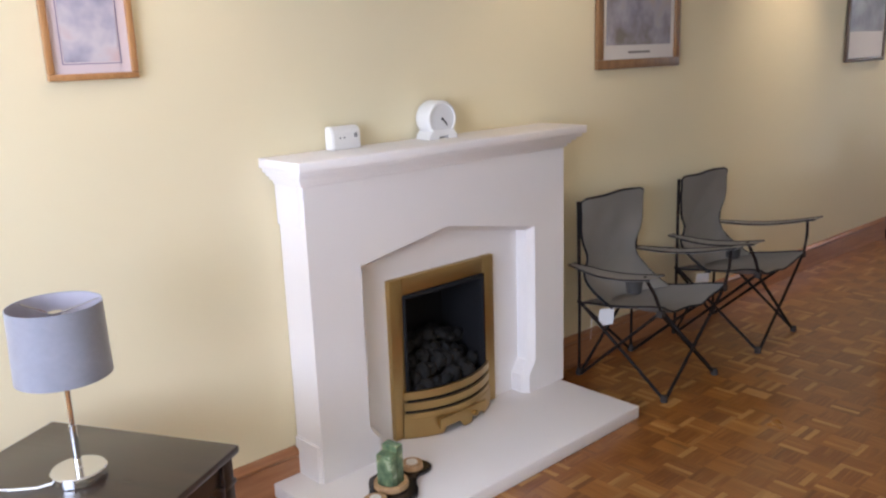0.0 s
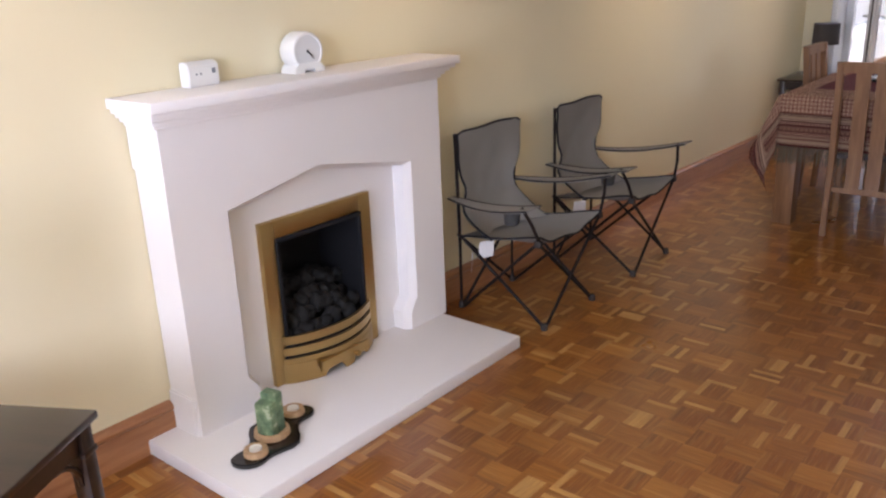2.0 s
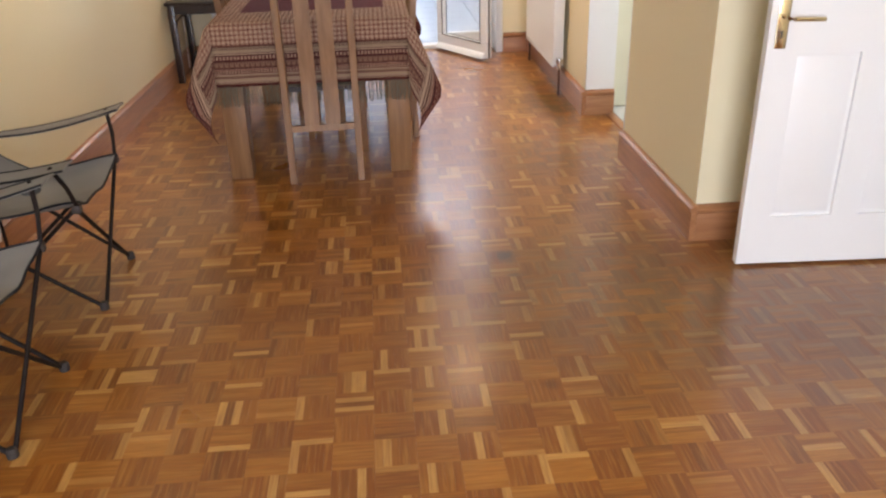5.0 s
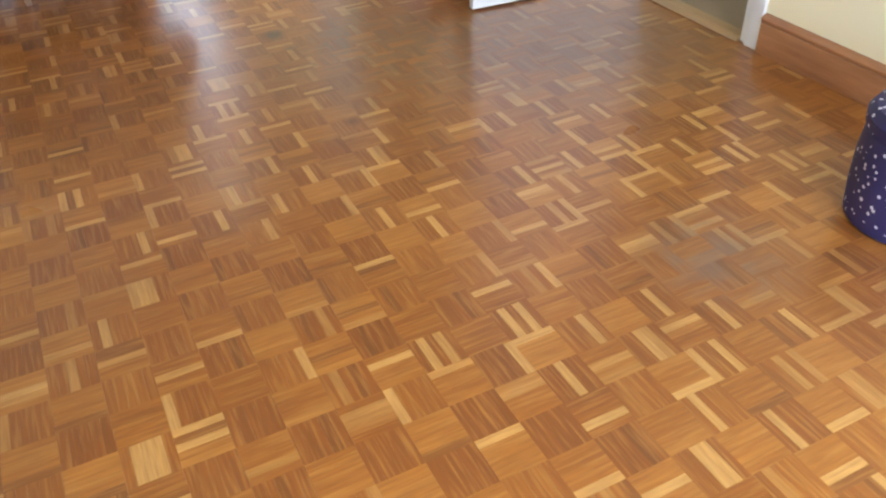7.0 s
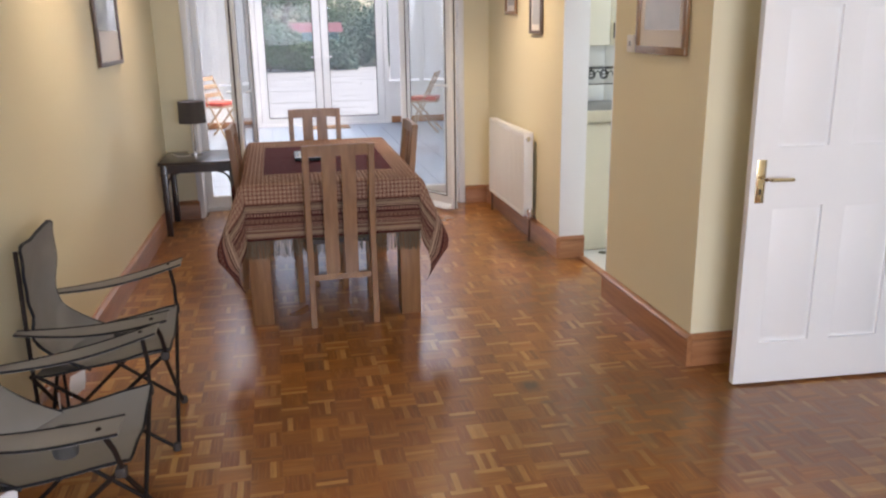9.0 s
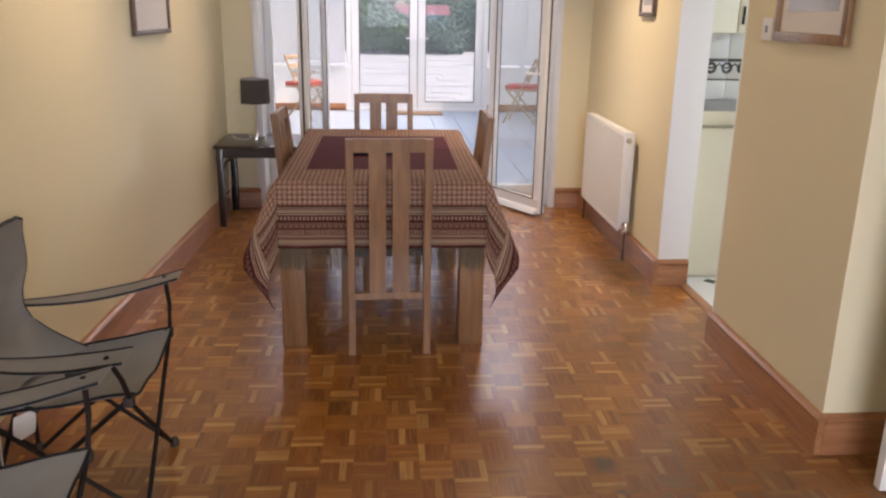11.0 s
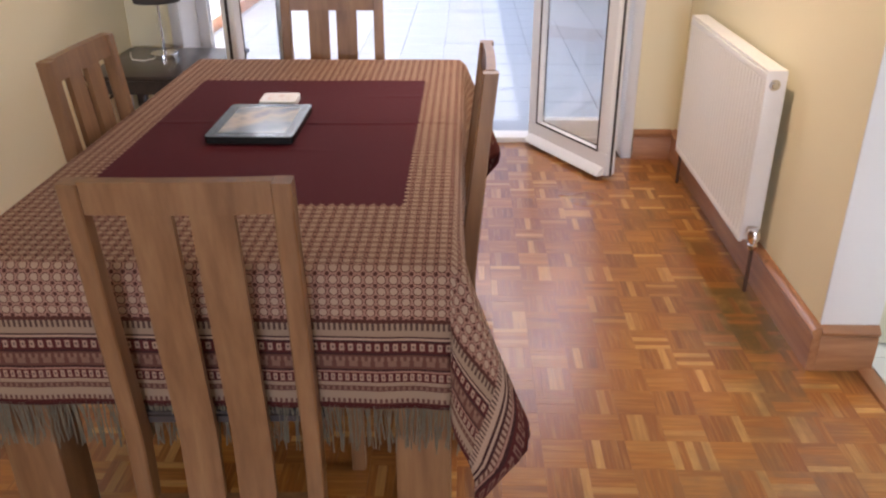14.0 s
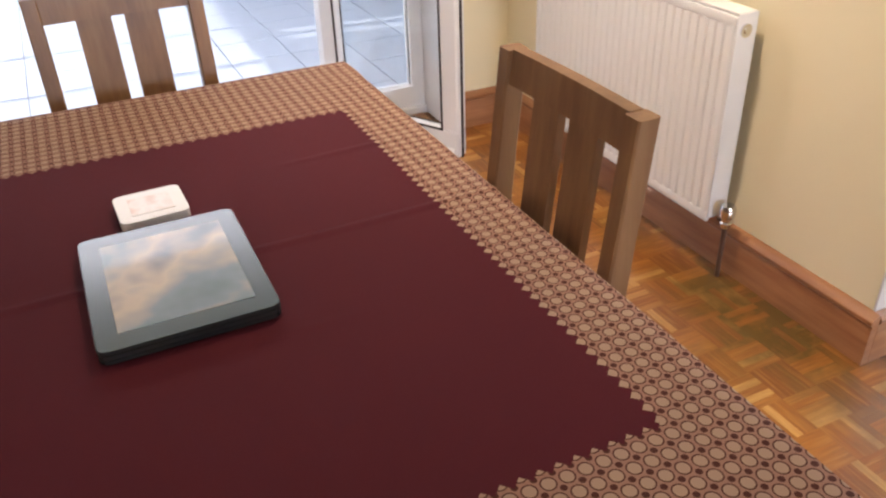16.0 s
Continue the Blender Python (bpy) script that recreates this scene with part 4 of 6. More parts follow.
def folding_chair(m):
    c = thing("folding_chair", m, "wooden folding chair with a red seat cushion", "chair", "conservatory folding chairs")
    for y in (-0.19, 0.19):
        bm = bmesh.new()
        tube(bm, [(0.22, y, 0), (-0.20, y, 0.86)], 0.014, 6)
        part("leg", bm, BEECH, c)
        bm = bmesh.new()
        tube(bm, [(-0.22, y * 0.88, 0), (0.18, y * 0.88, 0.44)], 0.014, 6)
        part("leg", bm, BEECH, c)
    for z in (0.60, 0.71, 0.82):
        bm = bmesh.new()
        xx = -0.20 + (0.86 - z) * 0.488
        box(bm, xx - 0.01, xx + 0.01, -0.2, 0.2, z - 0.03, z + 0.03, 0.004)
        part("back_slat", bm, BEECH, c)
    bm = bmesh.new()
    box(bm, -0.2, 0.2, -0.19, 0.19, 0.43, 0.455, 0.005)
    part("seat", bm, BEECH, c)
    bm = bmesh.new()
    box(bm, -0.2, 0.21, -0.2, 0.2, 0.456, 0.51, 0.022, 3)
    part("cushion", bm, CUSHION, c, "red fabric cushion")
    return c


folding_chair(pose(12.9, 2.35, 0, 0, 0, -120))
folding_chair(pose(12.7, -0.6, 0, 0, 0, 70))

# ---------- fireplace ----------
fp = thing("fireplace", pose(2.17, YN, 0), "white stone fireplace with brass gas fire and hearth", "fireplace")
FX0, FX1 = 1.512 - 2.17, 2.803 - 2.17      # surround, from the middle line


def bay(off):
    """Opening outline with a low pointed arch and splayed feet, grown by off."""
    a, b, f = 1.741 - 2.17 - off, 2.595 - 2.17 + off, 0.042
    return [(a + f, 0.052), (a + f, 0.135), (a, 0.19), (a, 0.779 + off * 0.7), (-0.04, 0.845 + off), (b, 0.768 + off * 0.7), (b, 0.19), (b - f, 0.135), (b - f, 0.052)]


outer = [(FX1, 0.052), (FX1, 1.1), (FX0, 1.1), (FX0, 0.052)]
for nm, off, ya, yb in (("surround_face", 0.022, -0.16, -0.13), ("surround", 0.0, -0.13, -0.004)):
    bm = bmesh.new()
    prism(bm, bay(off) + outer, "y", ya, yb)
    part(nm, bm, STONE, fp)
# hollow moulding between the face and the inner reveal
bm = bmesh.new()
sheet(bm, [[(x, y, z) for x, z in bay(off)] for off, y in ((0.0215, -0.1585), (0.014, -0.146), (0.006, -0.138), (-0.0005, -0.1295))], 0.002)
part("inner_moulding", bm, STONE, fp)
# chamfered outer corner strips with stops
for x, s in ((FX0, -1), (FX1, 1)):
    bm = bmesh.new()
    prism(bm, [(x, -0.148), (x + s * 0.010, -0.142), (x + s * 0.012, -0.012), (x, -0.006)], "z", 0.052, 0.19)
    part("corner_block", bm, STONE, fp)
    bm = bmesh.new()
    prism(bm, [(x, -0.148), (x + s * 0.010, -0.142), (x + s * 0.012, -0.012), (x, -0.006)], "z", 0.96, 1.1)
    part("corner_block", bm, STONE, fp)
steps = [(1.092, 1.106, 0.014, -0.172), (1.106, 1.120, 0.026, -0.186), (1.120, 1.134, 0.038, -0.204), (1.134, 1.150, 0.050, -0.226), (1.150, 1.182, 0.060, -0.245)]
for z0, z1, ox, y in steps:
    bm = bmesh.new()
    box(bm, FX0 - ox, FX1 + ox * 0.8, y, -0.003, z0, z1, 0.003)
    part("mantel_shelf" if z1 > 1.15 else "mantel_moulding", bm, STONE, fp)
bm = bmesh.new()
box(bm, 1.392 - 2.17, 2.783 - 2.17, 1.99 - YN, -0.004, 0.0, 0.054, 0.006)
part("hearth", bm, STONE, fp, "smooth white stone hearth slab")
# back panel round the fire
for x0, x1, z0, z1 in ((-0.46, -0.235, 0.054, 0.93), (0.21, 0.475, 0.054, 0.93), (-0.235, 0.21, 0.64, 0.93)):
    bm = bmesh.new()
    box(bm, x0, x1, -0.075, -0.01, z0, z1)
    part("back_panel", bm, STONE, fp)
bx0, bx1 = 1.885 - 2.17, 2.43 - 2.17
bm = bmesh.new()
for x0, x1, z0, z1 in ((bx0, bx0 + 0.062, 0.056, 0.69), (bx1 - 0.062, bx1, 0.056, 0.69), (bx0 + 0.062, bx1 - 0.062, 0.622, 0.69)):
    box(bm, x0, x1, -0.098, -0.072, z0, z1, 0.004)
part("brass_frame", bm, BRASS, fp, "satin brass fire frame")
bm = bmesh.new()
ix0, ix1 = bx0 + 0.058, bx1 - 0.058
box(bm, ix0, ix1, 0.16, 0.17, 0.07, 0.62)
box(bm, ix0 - 0.01, ix0, -0.08, 0.17, 0.07, 0.64)
box(bm, ix1, ix1 + 0.01, -0.08, 0.17, 0.07, 0.64)
box(bm, ix0, ix1, -0.08, 0.17, 0.62, 0.63)
box(bm, ix0, ix1, -0.08, 0.17, 0.06, 0.21)
box(bm, -0.10, -0.05, 0.09, 0.16, 0.21, 0.60, 0.02)
part("firebox", bm, BLACKM, fp)
bm = bmesh.new()
for x0, x1, z0, z1 in ((ix0, ix1, 0.606, 0.622), (ix0, ix0 + 0.014, 0.21, 0.606), (ix1 - 0.014, ix1, 0.21, 0.606)):
    box(bm, x0, x1, -0.104, -0.082, z0, z1, 0.002)
part("inner_trim", bm, BLACKM, fp, "black inner trim")
rg = random.Random(11)
coal_meshes = []
for k in range(5):
    bm = bmesh.new()
    bmesh.ops.create_icosphere(bm, subdivisions=2, radius=0.036)
    for v in bm.verts:
        v.co *= 1 + 0.45 * noise.noise(v.co * 32 + Vector((k * 7, 0, 0)))
        v.co.z *= 0.8
    coal_meshes.append(mesh_of("coal", bm, COAL, 60))
for k in range(46):
    row = k // 9
    ob = new("coal", coal_meshes[k % 5])
    ob.parent = fp
    ob.matrix_basis = pose((k % 9) * 0.043 - 0.19 + rg.uniform(-0.012, 0.012) + (row % 2) * 0.015, -0.085 + row * 0.045 + rg.uniform(-0.008, 0.008), 0.235 + min(row, 3) * 0.042 + rg.uniform(-0.01, 0.018) - 0.25 * ((k % 9) * 0.043 - 0.19) ** 2 * 6, rg.uniform(0, 360), rg.uniform(0, 360), rg.uniform(0, 360))


def bow(bm, z0, z1, depth, half, thick=0.012, y0=-0.1, notch=None):
    n = 24
    rows = [[], [], [], []]
    for i in range(n + 1):
        u = -1 + 2 * i / n
        x = -0.012 + half * u
        y = y0 - depth * math.cos(u * math.pi / 2) ** 0.8 if abs(u) < 1 else y0
        zb = z0
        if notch and any(a < u < b for a, b in notch):
            zb = z0 + 0.032
        for r_, (yy, zz) in zip(rows, ((y, zb), (y, z1), (y + thick, z1), (y + thick, zb))):
            r_.append(bm.verts.new((x, yy, zz)))
    fs = []
    for a, b in ((0, 1), (1, 2), (2, 3), (3, 0)):
        for i in range(n):
            fs.append(bm.faces.new((rows[a][i], rows[a][i + 1], rows[b][i + 1], rows[b][i])))
    bmesh.ops.recalc_face_normals(bm, faces=fs)


for z0, z1, dp in ((0.212, 0.243, 0.075), (0.168, 0.199, 0.082), (0.132, 0.156, 0.086)):
    bm = bmesh.new()
    bow(bm, z0, z1, dp, 0.232)
    part("fret_bar", bm, BRASS, fp)
bm = bmesh.new()
bow(bm, 0.056, 0.134, 0.088, 0.236, notch=((-0.38, -0.02), (0.22, 0.55)))
part("fret_base", bm, BRASS, fp)
bm = bmesh.new()
bow(bm, 0.118, 0.2, 0.06, 0.225, 0.006)
part("fret_backing", bm, BLACKM, fp)
bm = bmesh.new()
box(bm, -0.14, 0.11, -0.192, -0.180, 0.088, 0.130, 0.003)
part("ashpan_cover", bm, BRASS, fp)
bm = bmesh.new()
lathe(bm, [(0.002, 0.0), (0.006, 0.002), (0.007, 0.012), (0.012, 0.018), (0.011, 0.026), (0.003, 0.03)], 14)
bmesh.ops.rotate(bm, verts=bm.verts, matrix=Matrix.Rotation(radians(90), 3, "X"))
part("knob", bm, BRASS, fp, m=pose(0.03, -0.19, 0.105))

# things on the mantel shelf
al = thing("gas_alarm", pose(1.765, 2.525, 1.182, 0, 0, 4), "white plastic gas alarm box on the mantel shelf", "alarm")
bm = bmesh.new()
prism(bm, [(-0.022, 0.0), (0.022, 0.0), (0.022, 0.078), (-0.010, 0.078), (-0.022, 0.062)], "x", -0.062, 0.062)
bmesh.ops.bevel(bm, geom=list(bm.edges), offset=0.004, segments=2, affect="EDGES")
part("case", bm, WHITEP, al)
for x in (-0.03, -0.012):
    bm = bmesh.new()
    lathe(bm, [(0.0035, 0), (0.0035, 0.003)], 10)
    bmesh.ops.rotate(bm, verts=bm.verts, matrix=Matrix.Rotation(radians(90), 3, "X"))
    part("indicator", bm, GREYP, al, m=pose(x, -0.021, 0.04))
bm = bmesh.new()
box(bm, 0.032, 0.046, -0.0245, -0.021, 0.038, 0.054, 0.002)
part("button", bm, GREYP, al)

ck = thing("mantel_clock", pose(2.175, 2.492, 1.182, 0, 0, -5), "round white plastic clock with a silver dial", "clock")
bm = bmesh.new()
lathe(bm, [(0.060, -0.055), (0.068, -0.04), (0.068, 0.020), (0.064, 0.031), (0.057, 0.033), (0.056, 0.026)], 40)
bmesh.ops.rotate(bm, verts=bm.verts, matrix=Matrix.Rotation(radians(90), 3, "X"))
bmesh.ops.translate(bm, verts=bm.verts, vec=(0, 0, 0.072))
part("case", bm, WHITEP, ck)
bm = bmesh.new()
prism(bm, [(-0.066, 0), (-0.022, 0), (-0.020, 0.014), (0.020, 0.014), (0.022, 0), (0.066, 0), (0.060, 0.018), (0.045, 0.034), (-0.045, 0.034), (-0.060, 0.018)], "y", -0.036, 0.05)
part("foot", bm, WHITEP, ck)
bm = bmesh.new()
lathe(bm, [(0.0565, 0.024), (0.0565, 0.028)], 40)
bmesh.ops.rotate(bm, verts=bm.verts, matrix=Matrix.Rotation(radians(90), 3, "X"))
bmesh.ops.translate(bm, verts=bm.verts, vec=(0, 0, 0.072))
dial = part("dial", bm, DIALC, ck, "silver grey dial")
bm = bmesh.new()
lathe(bm, [(0.002, 0.028), (0.005, 0.0285), (0.005, 0.0315), (0.001, 0.032)], 16)
bmesh.ops.rotate(bm, verts=bm.verts, matrix=Matrix.Rotation(radians(90), 3, "X"))
bmesh.ops.translate(bm, verts=bm.verts, vec=(0, 0, 0.072))
part("hub", bm, INK, dial)
for nm, a, l in (("hour_hand", 130, 0.022), ("minute_hand", 140, 0.034)):
    bm = bmesh.new()
    tube(bm, [(0, -0.031, 0.072), (l * math.sin(radians(a)), -0.031, 0.072 + l * math.cos(radians(a)))], 0.0018, 5)
    part(nm, bm, INK, dial)

# candle holder on the hearth
ch = thing("candle_holder", pose(1.655, 2.205, 0.054, 0, 0, 14), "black wavy tray with a green candle and tealights", "candle holder")
bm = bmesh.new()
outl = []
for k in range(40):
    a = 2 * math.pi * k / 40
    x = 0.198 * math.cos(a)
    w = 0.080 + 0.022 * math.cos(2 * math.pi * x / 0.20)
    outl.append((x, w * math.sin(a) + 0.018 * math.sin(x * 16)))
prism(bm, outl, "z", 0.002, 0.020)
bmesh.ops.bevel(bm, geom=[e for e in bm.edges if abs(e.verts[0].co.z - e.verts[1].co.z) < 1e-4], offset=0.004, segments=2, affect="EDGES")
part("tray", bm, BLACKT, ch)
bm = bmesh.new()
lathe(bm, [(0.055, 0.020), (0.060, 0.026), (0.058, 0.042), (0.048, 0.044), (0.046, 0.034)], 28, (-0.01, 0.0, 0))
part("bark_ring", bm, BARK, ch)
bm = bmesh.new()
for x0, x1, y0, y1, z in ((-0.046, -0.012, -0.032, 0.032, 0.150), (-0.011, 0.026, -0.030, 0.034, 0.172)):
    box(bm, x0, x1, y0, y1, 0.030, z, 0.005)
for v in bm.verts:
    v.co.z += 0.006 * noise.noise(v.co * 40) if v.co.z > 0.1 else 0
part("candle", bm, GREENWAX, ch, "marbled green block candle")
for x, y in ((-0.125, -0.022), (0.13, 0.015)):
    bm = bmesh.new()
    lathe(bm, [(0.036, 0.020), (0.040, 0.024), (0.038, 0.040), (0.024, 0.041), (0.022, 0.036)], 24, (x, y, 0))
    cup = part("tealight_cup", bm, BARK, ch)
    bm = bmesh.new()
    lathe(bm, [(0.020, 0.036), (0.020, 0.044), (0.0185, 0.044), (0.0185, 0.041)], 20, (x, y, 0))
    part("tealight", bm, WAX, cup)


# ---------- dark side tables with lamps ----------
def side_table(m, label):
    t = thing("side_table", m, label, "side table", "pair of dark side tables")
    h, s = 0.57, 0.285
    bm = bmesh.new()
    box(bm, -s, s, -s, s, h - 0.022, h, 0.006)
    part("tabletop", bm, DARKW, t)
    for q in (-1, 1):
        bm = bmesh.new()
        box(bm, -s + 0.05, s - 0.05, q * (s - 0.035) - 0.009, q * (s - 0.035) + 0.009, h - 0.085, h - 0.022)
        part("apron", bm, DARKW, t)
        bm = bmesh.new()
        box(bm, q * (s - 0.035) - 0.009, q * (s - 0.035) + 0.009, -s + 0.05, s - 0.05, h - 0.085, h - 0.022)
        part("apron", bm, DARKW, t)
    for qx in (-1, 1):
        for qy in (-1, 1):
            bm = bmesh.new()
            cx, cy = qx * (s - 0.036), qy * (s - 0.036)
            box(bm, cx - 0.022, cx + 0.022, cy - 0.022, cy + 0.022, 0.0, h - 0.022, 0.004)
            box(bm, cx - 0.026, cx + 0.026, cy - 0.026, cy + 0.026, h - 0.10, h - 0.085, 0.003)
            leg = part("leg", bm, DARKW, t)
            # scrolled bracket on both sides of the corner
            bm = bmesh.new()
            arc = [(0.022 + 0.085 * (1 - math.cos(a)), h - 0.085 - 0.085 + 0.085 * math.sin(a)) for a in [k * math.pi / 12 for k in range(7)]]
            tube(bm, [(cx - qx * p[0], cy, p[1]) for p in arc], 0.008, 6)
            tube(bm, [(cx, cy - qy * p[0], p[1]) for p in arc], 0.008, 6)
            part("bracket", bm, DARKW, leg)
    return t


def table_lamp(m, label, cord, velvet):
    l = thing("table_lamp", m, label, "table lamp", "pair of table lamps")
    bm = bmesh.new()
    lathe(bm, [(0.058, 0.0), (0.062, 0.002), (0.062, 0.022), (0.059, 0.025), (0.012, 0.026), (0.009, 0.03)], 48)
    part("base", bm, CHROME, l)
    bm = bmesh.new()
    lathe(bm, [(0.0085, 0.026), (0.0085, 0.13), (0.0065, 0.132), (0.0065, 0.36), (0.014, 0.362), (0.014, 0.40)], 16)
    part("stem", bm, CHROME, l)
    bm = bmesh.new()
    lathe(bm, [(0.103, 0.252), (0.099, 0.418), (0.097, 0.418), (0.101, 0.252)], 56, cap=False)
    shade = part("shade", bm, velvet, l, "velvet drum shade")
    bm = bmesh.new()
    lathe(bm, [(0.1005, 0.2535), (0.0965, 0.4165)], 56, cap=False)
    part("lining", bm, VELVIN, shade)
    bm = bmesh.new()
    for k in range(3):
        a = 2 * math.pi * k / 3
        tube(bm, [(0.012 * math.cos(a), 0.012 * math.sin(a), 0.395), (0.0968 * math.cos(a), 0.0968 * math.sin(a), 0.41)], 0.0018, 5)
    part("shade_ring", bm, CHROME, shade)
    bm = bmesh.new()
    tube(bm, cord, 0.0032, 7)
    part("cord", bm, WHITEP, l, "white plastic cord")
    return l


T1 = pose(0.591, 2.046, 0, 0, 0, -60)
side_table(T1, "dark stained wooden side table beside the fireplace")
table_lamp(pose(0.640, 2.065, 0.57), "chrome table lamp with grey shade, switched off", [(-0.06, 0.0, 0.008), (-0.09, 0.012, 0.004), (-0.14, 0.05, 0.004), (-0.19, 0.085, 0.012), (-0.22, 0.10, 0.018), (-0.26, 0.13, 0.004), (-0.33, 0.16, 0.004), (-0.36, 0.19, -0.02), (-0.37, 0.2, -0.2), (-0.375, 0.22, -0.55)], VELVET)
side_table(pose(7.44, 2.142, 0), "dark stained wooden side table in the corner")
table_lamp(pose(7.51, 2.182, 0.57), "chrome table lamp with dark grey shade, switched off", [(-0.05, 0.03, 0.008), (-0.08, 0.07, 0.004), (-0.06, 0.13, 0.004), (0.02, 0.17, 0.006), (0.08, 0.19, 0.004), (0.1, 0.215, -0.01), (0.1, 0.23, -0.2), (0.1, 0.235, -0.55)], VELVETD)


# ---------- camping chairs ----------
def camp_chair(m, label):
    """Folding quad chair; faces -y, origin on the floor in the middle."""
    c = thing("camping_chair", m, label, "camping chair", "grey camping chairs")
    fy, ry, hw = -0.252, 0.205, 0.208
    R = 0.0075

    def bar(pts, r=R, name="tube", mat=STEELB, lab=""):
        bm = bmesh.new()
        tube(bm, pts, r, 8)
        return part(name, bm, mat, c, lab)

    sf, sb = 0.415, 0.36      # seat heights front and back
    for s in (-1, 1):
        bar([(s * hw, ry, 0.0), (s * hw, ry, 0.40), (s * 0.24, ry - 0.015, 0.83)], 0.008, "back_post")
        bar([(s * 0.255, fy - 0.005, sf), (s * 0.30, fy + 0.0, 0.50), (s * 0.345, fy + 0.02, 0.585)], R, "arm_post")
        bar([(s * hw, fy, 0.012), (s * 0.225, ry - 0.01, sb + 0.01)], R, "side_strut")
        bar([(s * hw, ry - 0.015, 0.012), (s * 0.255, fy, sf)], R, "side_strut")
        for y in (fy, ry):
            bm = bmesh.new()
            lathe(bm, [(0.010, 0.0), (0.016, 0.003), (0.016, 0.022), (0.011, 0.032)], 12, (s * hw, y, 0))
            part("rubber_foot", bm, RUBBER, c)
        bm = bmesh.new()
        box(bm, s * 0.255 - 0.014, s * 0.255 + 0.014, fy - 0.016, fy + 0.014, sf - 0.02, sf + 0.01, 0.005)
        part("joint", bm, RUBBER, c)
        # padded arm sling
        bm = bmesh.new()
        rows = []
        for i in range(13):
            u = i / 12
            y = ry + 0.03 + (fy - 0.035 - ry - 0.03) * u
            x = s * (0.228 + 0.117 * u)
            z = 0.535 + 0.055 * u - 0.022 * math.sin(u * math.pi)
            w = 0.022 + 0.034 * math.sin(min(1, u * 1.15) * math.pi * 0.62)
            rows.append([(x - w, y, z + 0.002), (x - w * 0.4, y, z + 0.005), (x + w * 0.4, y, z + 0.005), (x + w, y, z + 0.001)])
        sheet(bm, rows, 0.006)
        arm = part("armrest", bm, CANVAS, c)
        bm = bmesh.new()
        tube(bm, [r_[0] for r_ in rows], 0.004, 6)
        tube(bm, [r_[3] for r_ in rows], 0.004, 6)
        part("piping", bm, BLACKM, arm, "black edge binding")
    for a, b in ((1, -1), (-1, 1)):
        bar([(a * hw, fy + 0.006 * a, 0.012), (b * 0.25, fy + 0.004 * a, sf - 0.005)], R, "front_strut")
        bar([(a * hw, ry + 0.008 * a, 0.012), (b * hw, ry + 0.008 * a, sb)], R, "back_strut")
    # sling seat
    bm = bmesh.new()
    rows = []
    for i in range(17):
        u = i / 16
        row = []
        for k in range(15):
            v = -1 + 2 * k / 14
            y = ry - 0.01 + (fy - 0.012 - ry + 0.01) * u
            hwid = 0.222 + 0.033 * u
            z = sb + (sf - sb) * u - 0.045 * (1 - v * v) * (0.55 + 0.45 * math.sin(u * math.pi)) - (0.012 * math.sin(v * 3) * (1 - u)) + 0.02 * u * u * v ** 4 + 0.006 * u * u * math.sin(v * 7 + m.translation.x)
            row.append((v * hwid, y, z + 0.010 * noise.noise(Vector((v * 3, u * 3, m.translation.x)))))
        rows.append(row)
    vs = sheet(bm, rows, 0.005)
    seat = part("seat", bm, CANVAS, c, "sagging grey canvas seat")
    bm = bmesh.new()
    tube(bm, rows[-1], 0.0045, 6)
    tube(bm, [r_[0] for r_ in rows], 0.0045, 6)
    tube(bm, [r_[-1] for r_ in rows], 0.0045, 6)
    part("piping", bm, BLACKM, seat, "black edge binding")
    # backrest, narrowing above the seat
    bm = bmesh.new()
    rows = []
    for i in range(19):
        u = i / 18
        z = sb + 0.012 + (0.823 - sb) * u
        pinch = 1 - 0.22 * math.exp(-((u - 0.42) / 0.15) ** 2)
        row = []
        for k in range(15):
            v = -1 + 2 * k / 14
            sweep = max(0.0, 1 - u / 0.30) ** 1.6
            y = ry - 0.008 - 0.012 * u + 0.035 * (1 - v * v) * math.sin(math.pi * min(1, 0.25 + u * 0.75)) - 0.02 * (1 - u) * (1 - v * v) - (0.05 + 0.13 * v * v) * sweep
            zz = z + u ** 3 * (0.004 * (1 - v * v) + 0.003 * math.sin(v * 5) - 0.012 * max(0.0, (abs(v) - 0.86) / 0.14) ** 2) - 0.02 * (1 - v * v) * sweep
            row.append((v * (0.226 + 0.014 * u) * pinch, y - 0.01 + 0.010 * noise.noise(Vector((v * 2, u * 5, 3 + m.translation.x))), zz))
        rows.append(row)
    sheet(bm, rows, 0.005)
    back = part("backrest", bm, CANVAS, c, "grey canvas backrest")
    bm = bmesh.new()
    tube(bm, rows[-1], 0.0065, 6)
    tube(bm, [r_[0] for r_ in rows], 0.006, 6)
    tube(bm, [r_[-1] for r_ in rows], 0.006, 6)
    part("piping", bm, BLACKM, back, "black edge binding")
    # mesh cup holder under one arm
    bm = bmesh.new()
    lathe(bm, [(0.026, 0.0), (0.031, 0.004), (0.039, 0.072), (0.037, 0.072), (0.029, 0.006), (0.001, 0.005)], 20)
    part("cup_holder", bm, MESHF, c, "black mesh cup holder", m=pose(-0.262, -0.125, 0.478))
    # hanging care labels
    bm = bmesh.new()
    rows = [[(-0.034, 0, 0), (0.034, 0.004, 0)], [(-0.035, 0.006, -0.04), (0.033, 0.0, -0.042)], [(-0.036, -0.003, -0.085), (0.032, 0.006, -0.080)]]
    sheet(bm, rows, 0.0015)
    part("care_label", bm, LABELW, c, "white sewn care label", m=pose(-0.195, 0.06, sb - 0.008, 8, 0, -38))
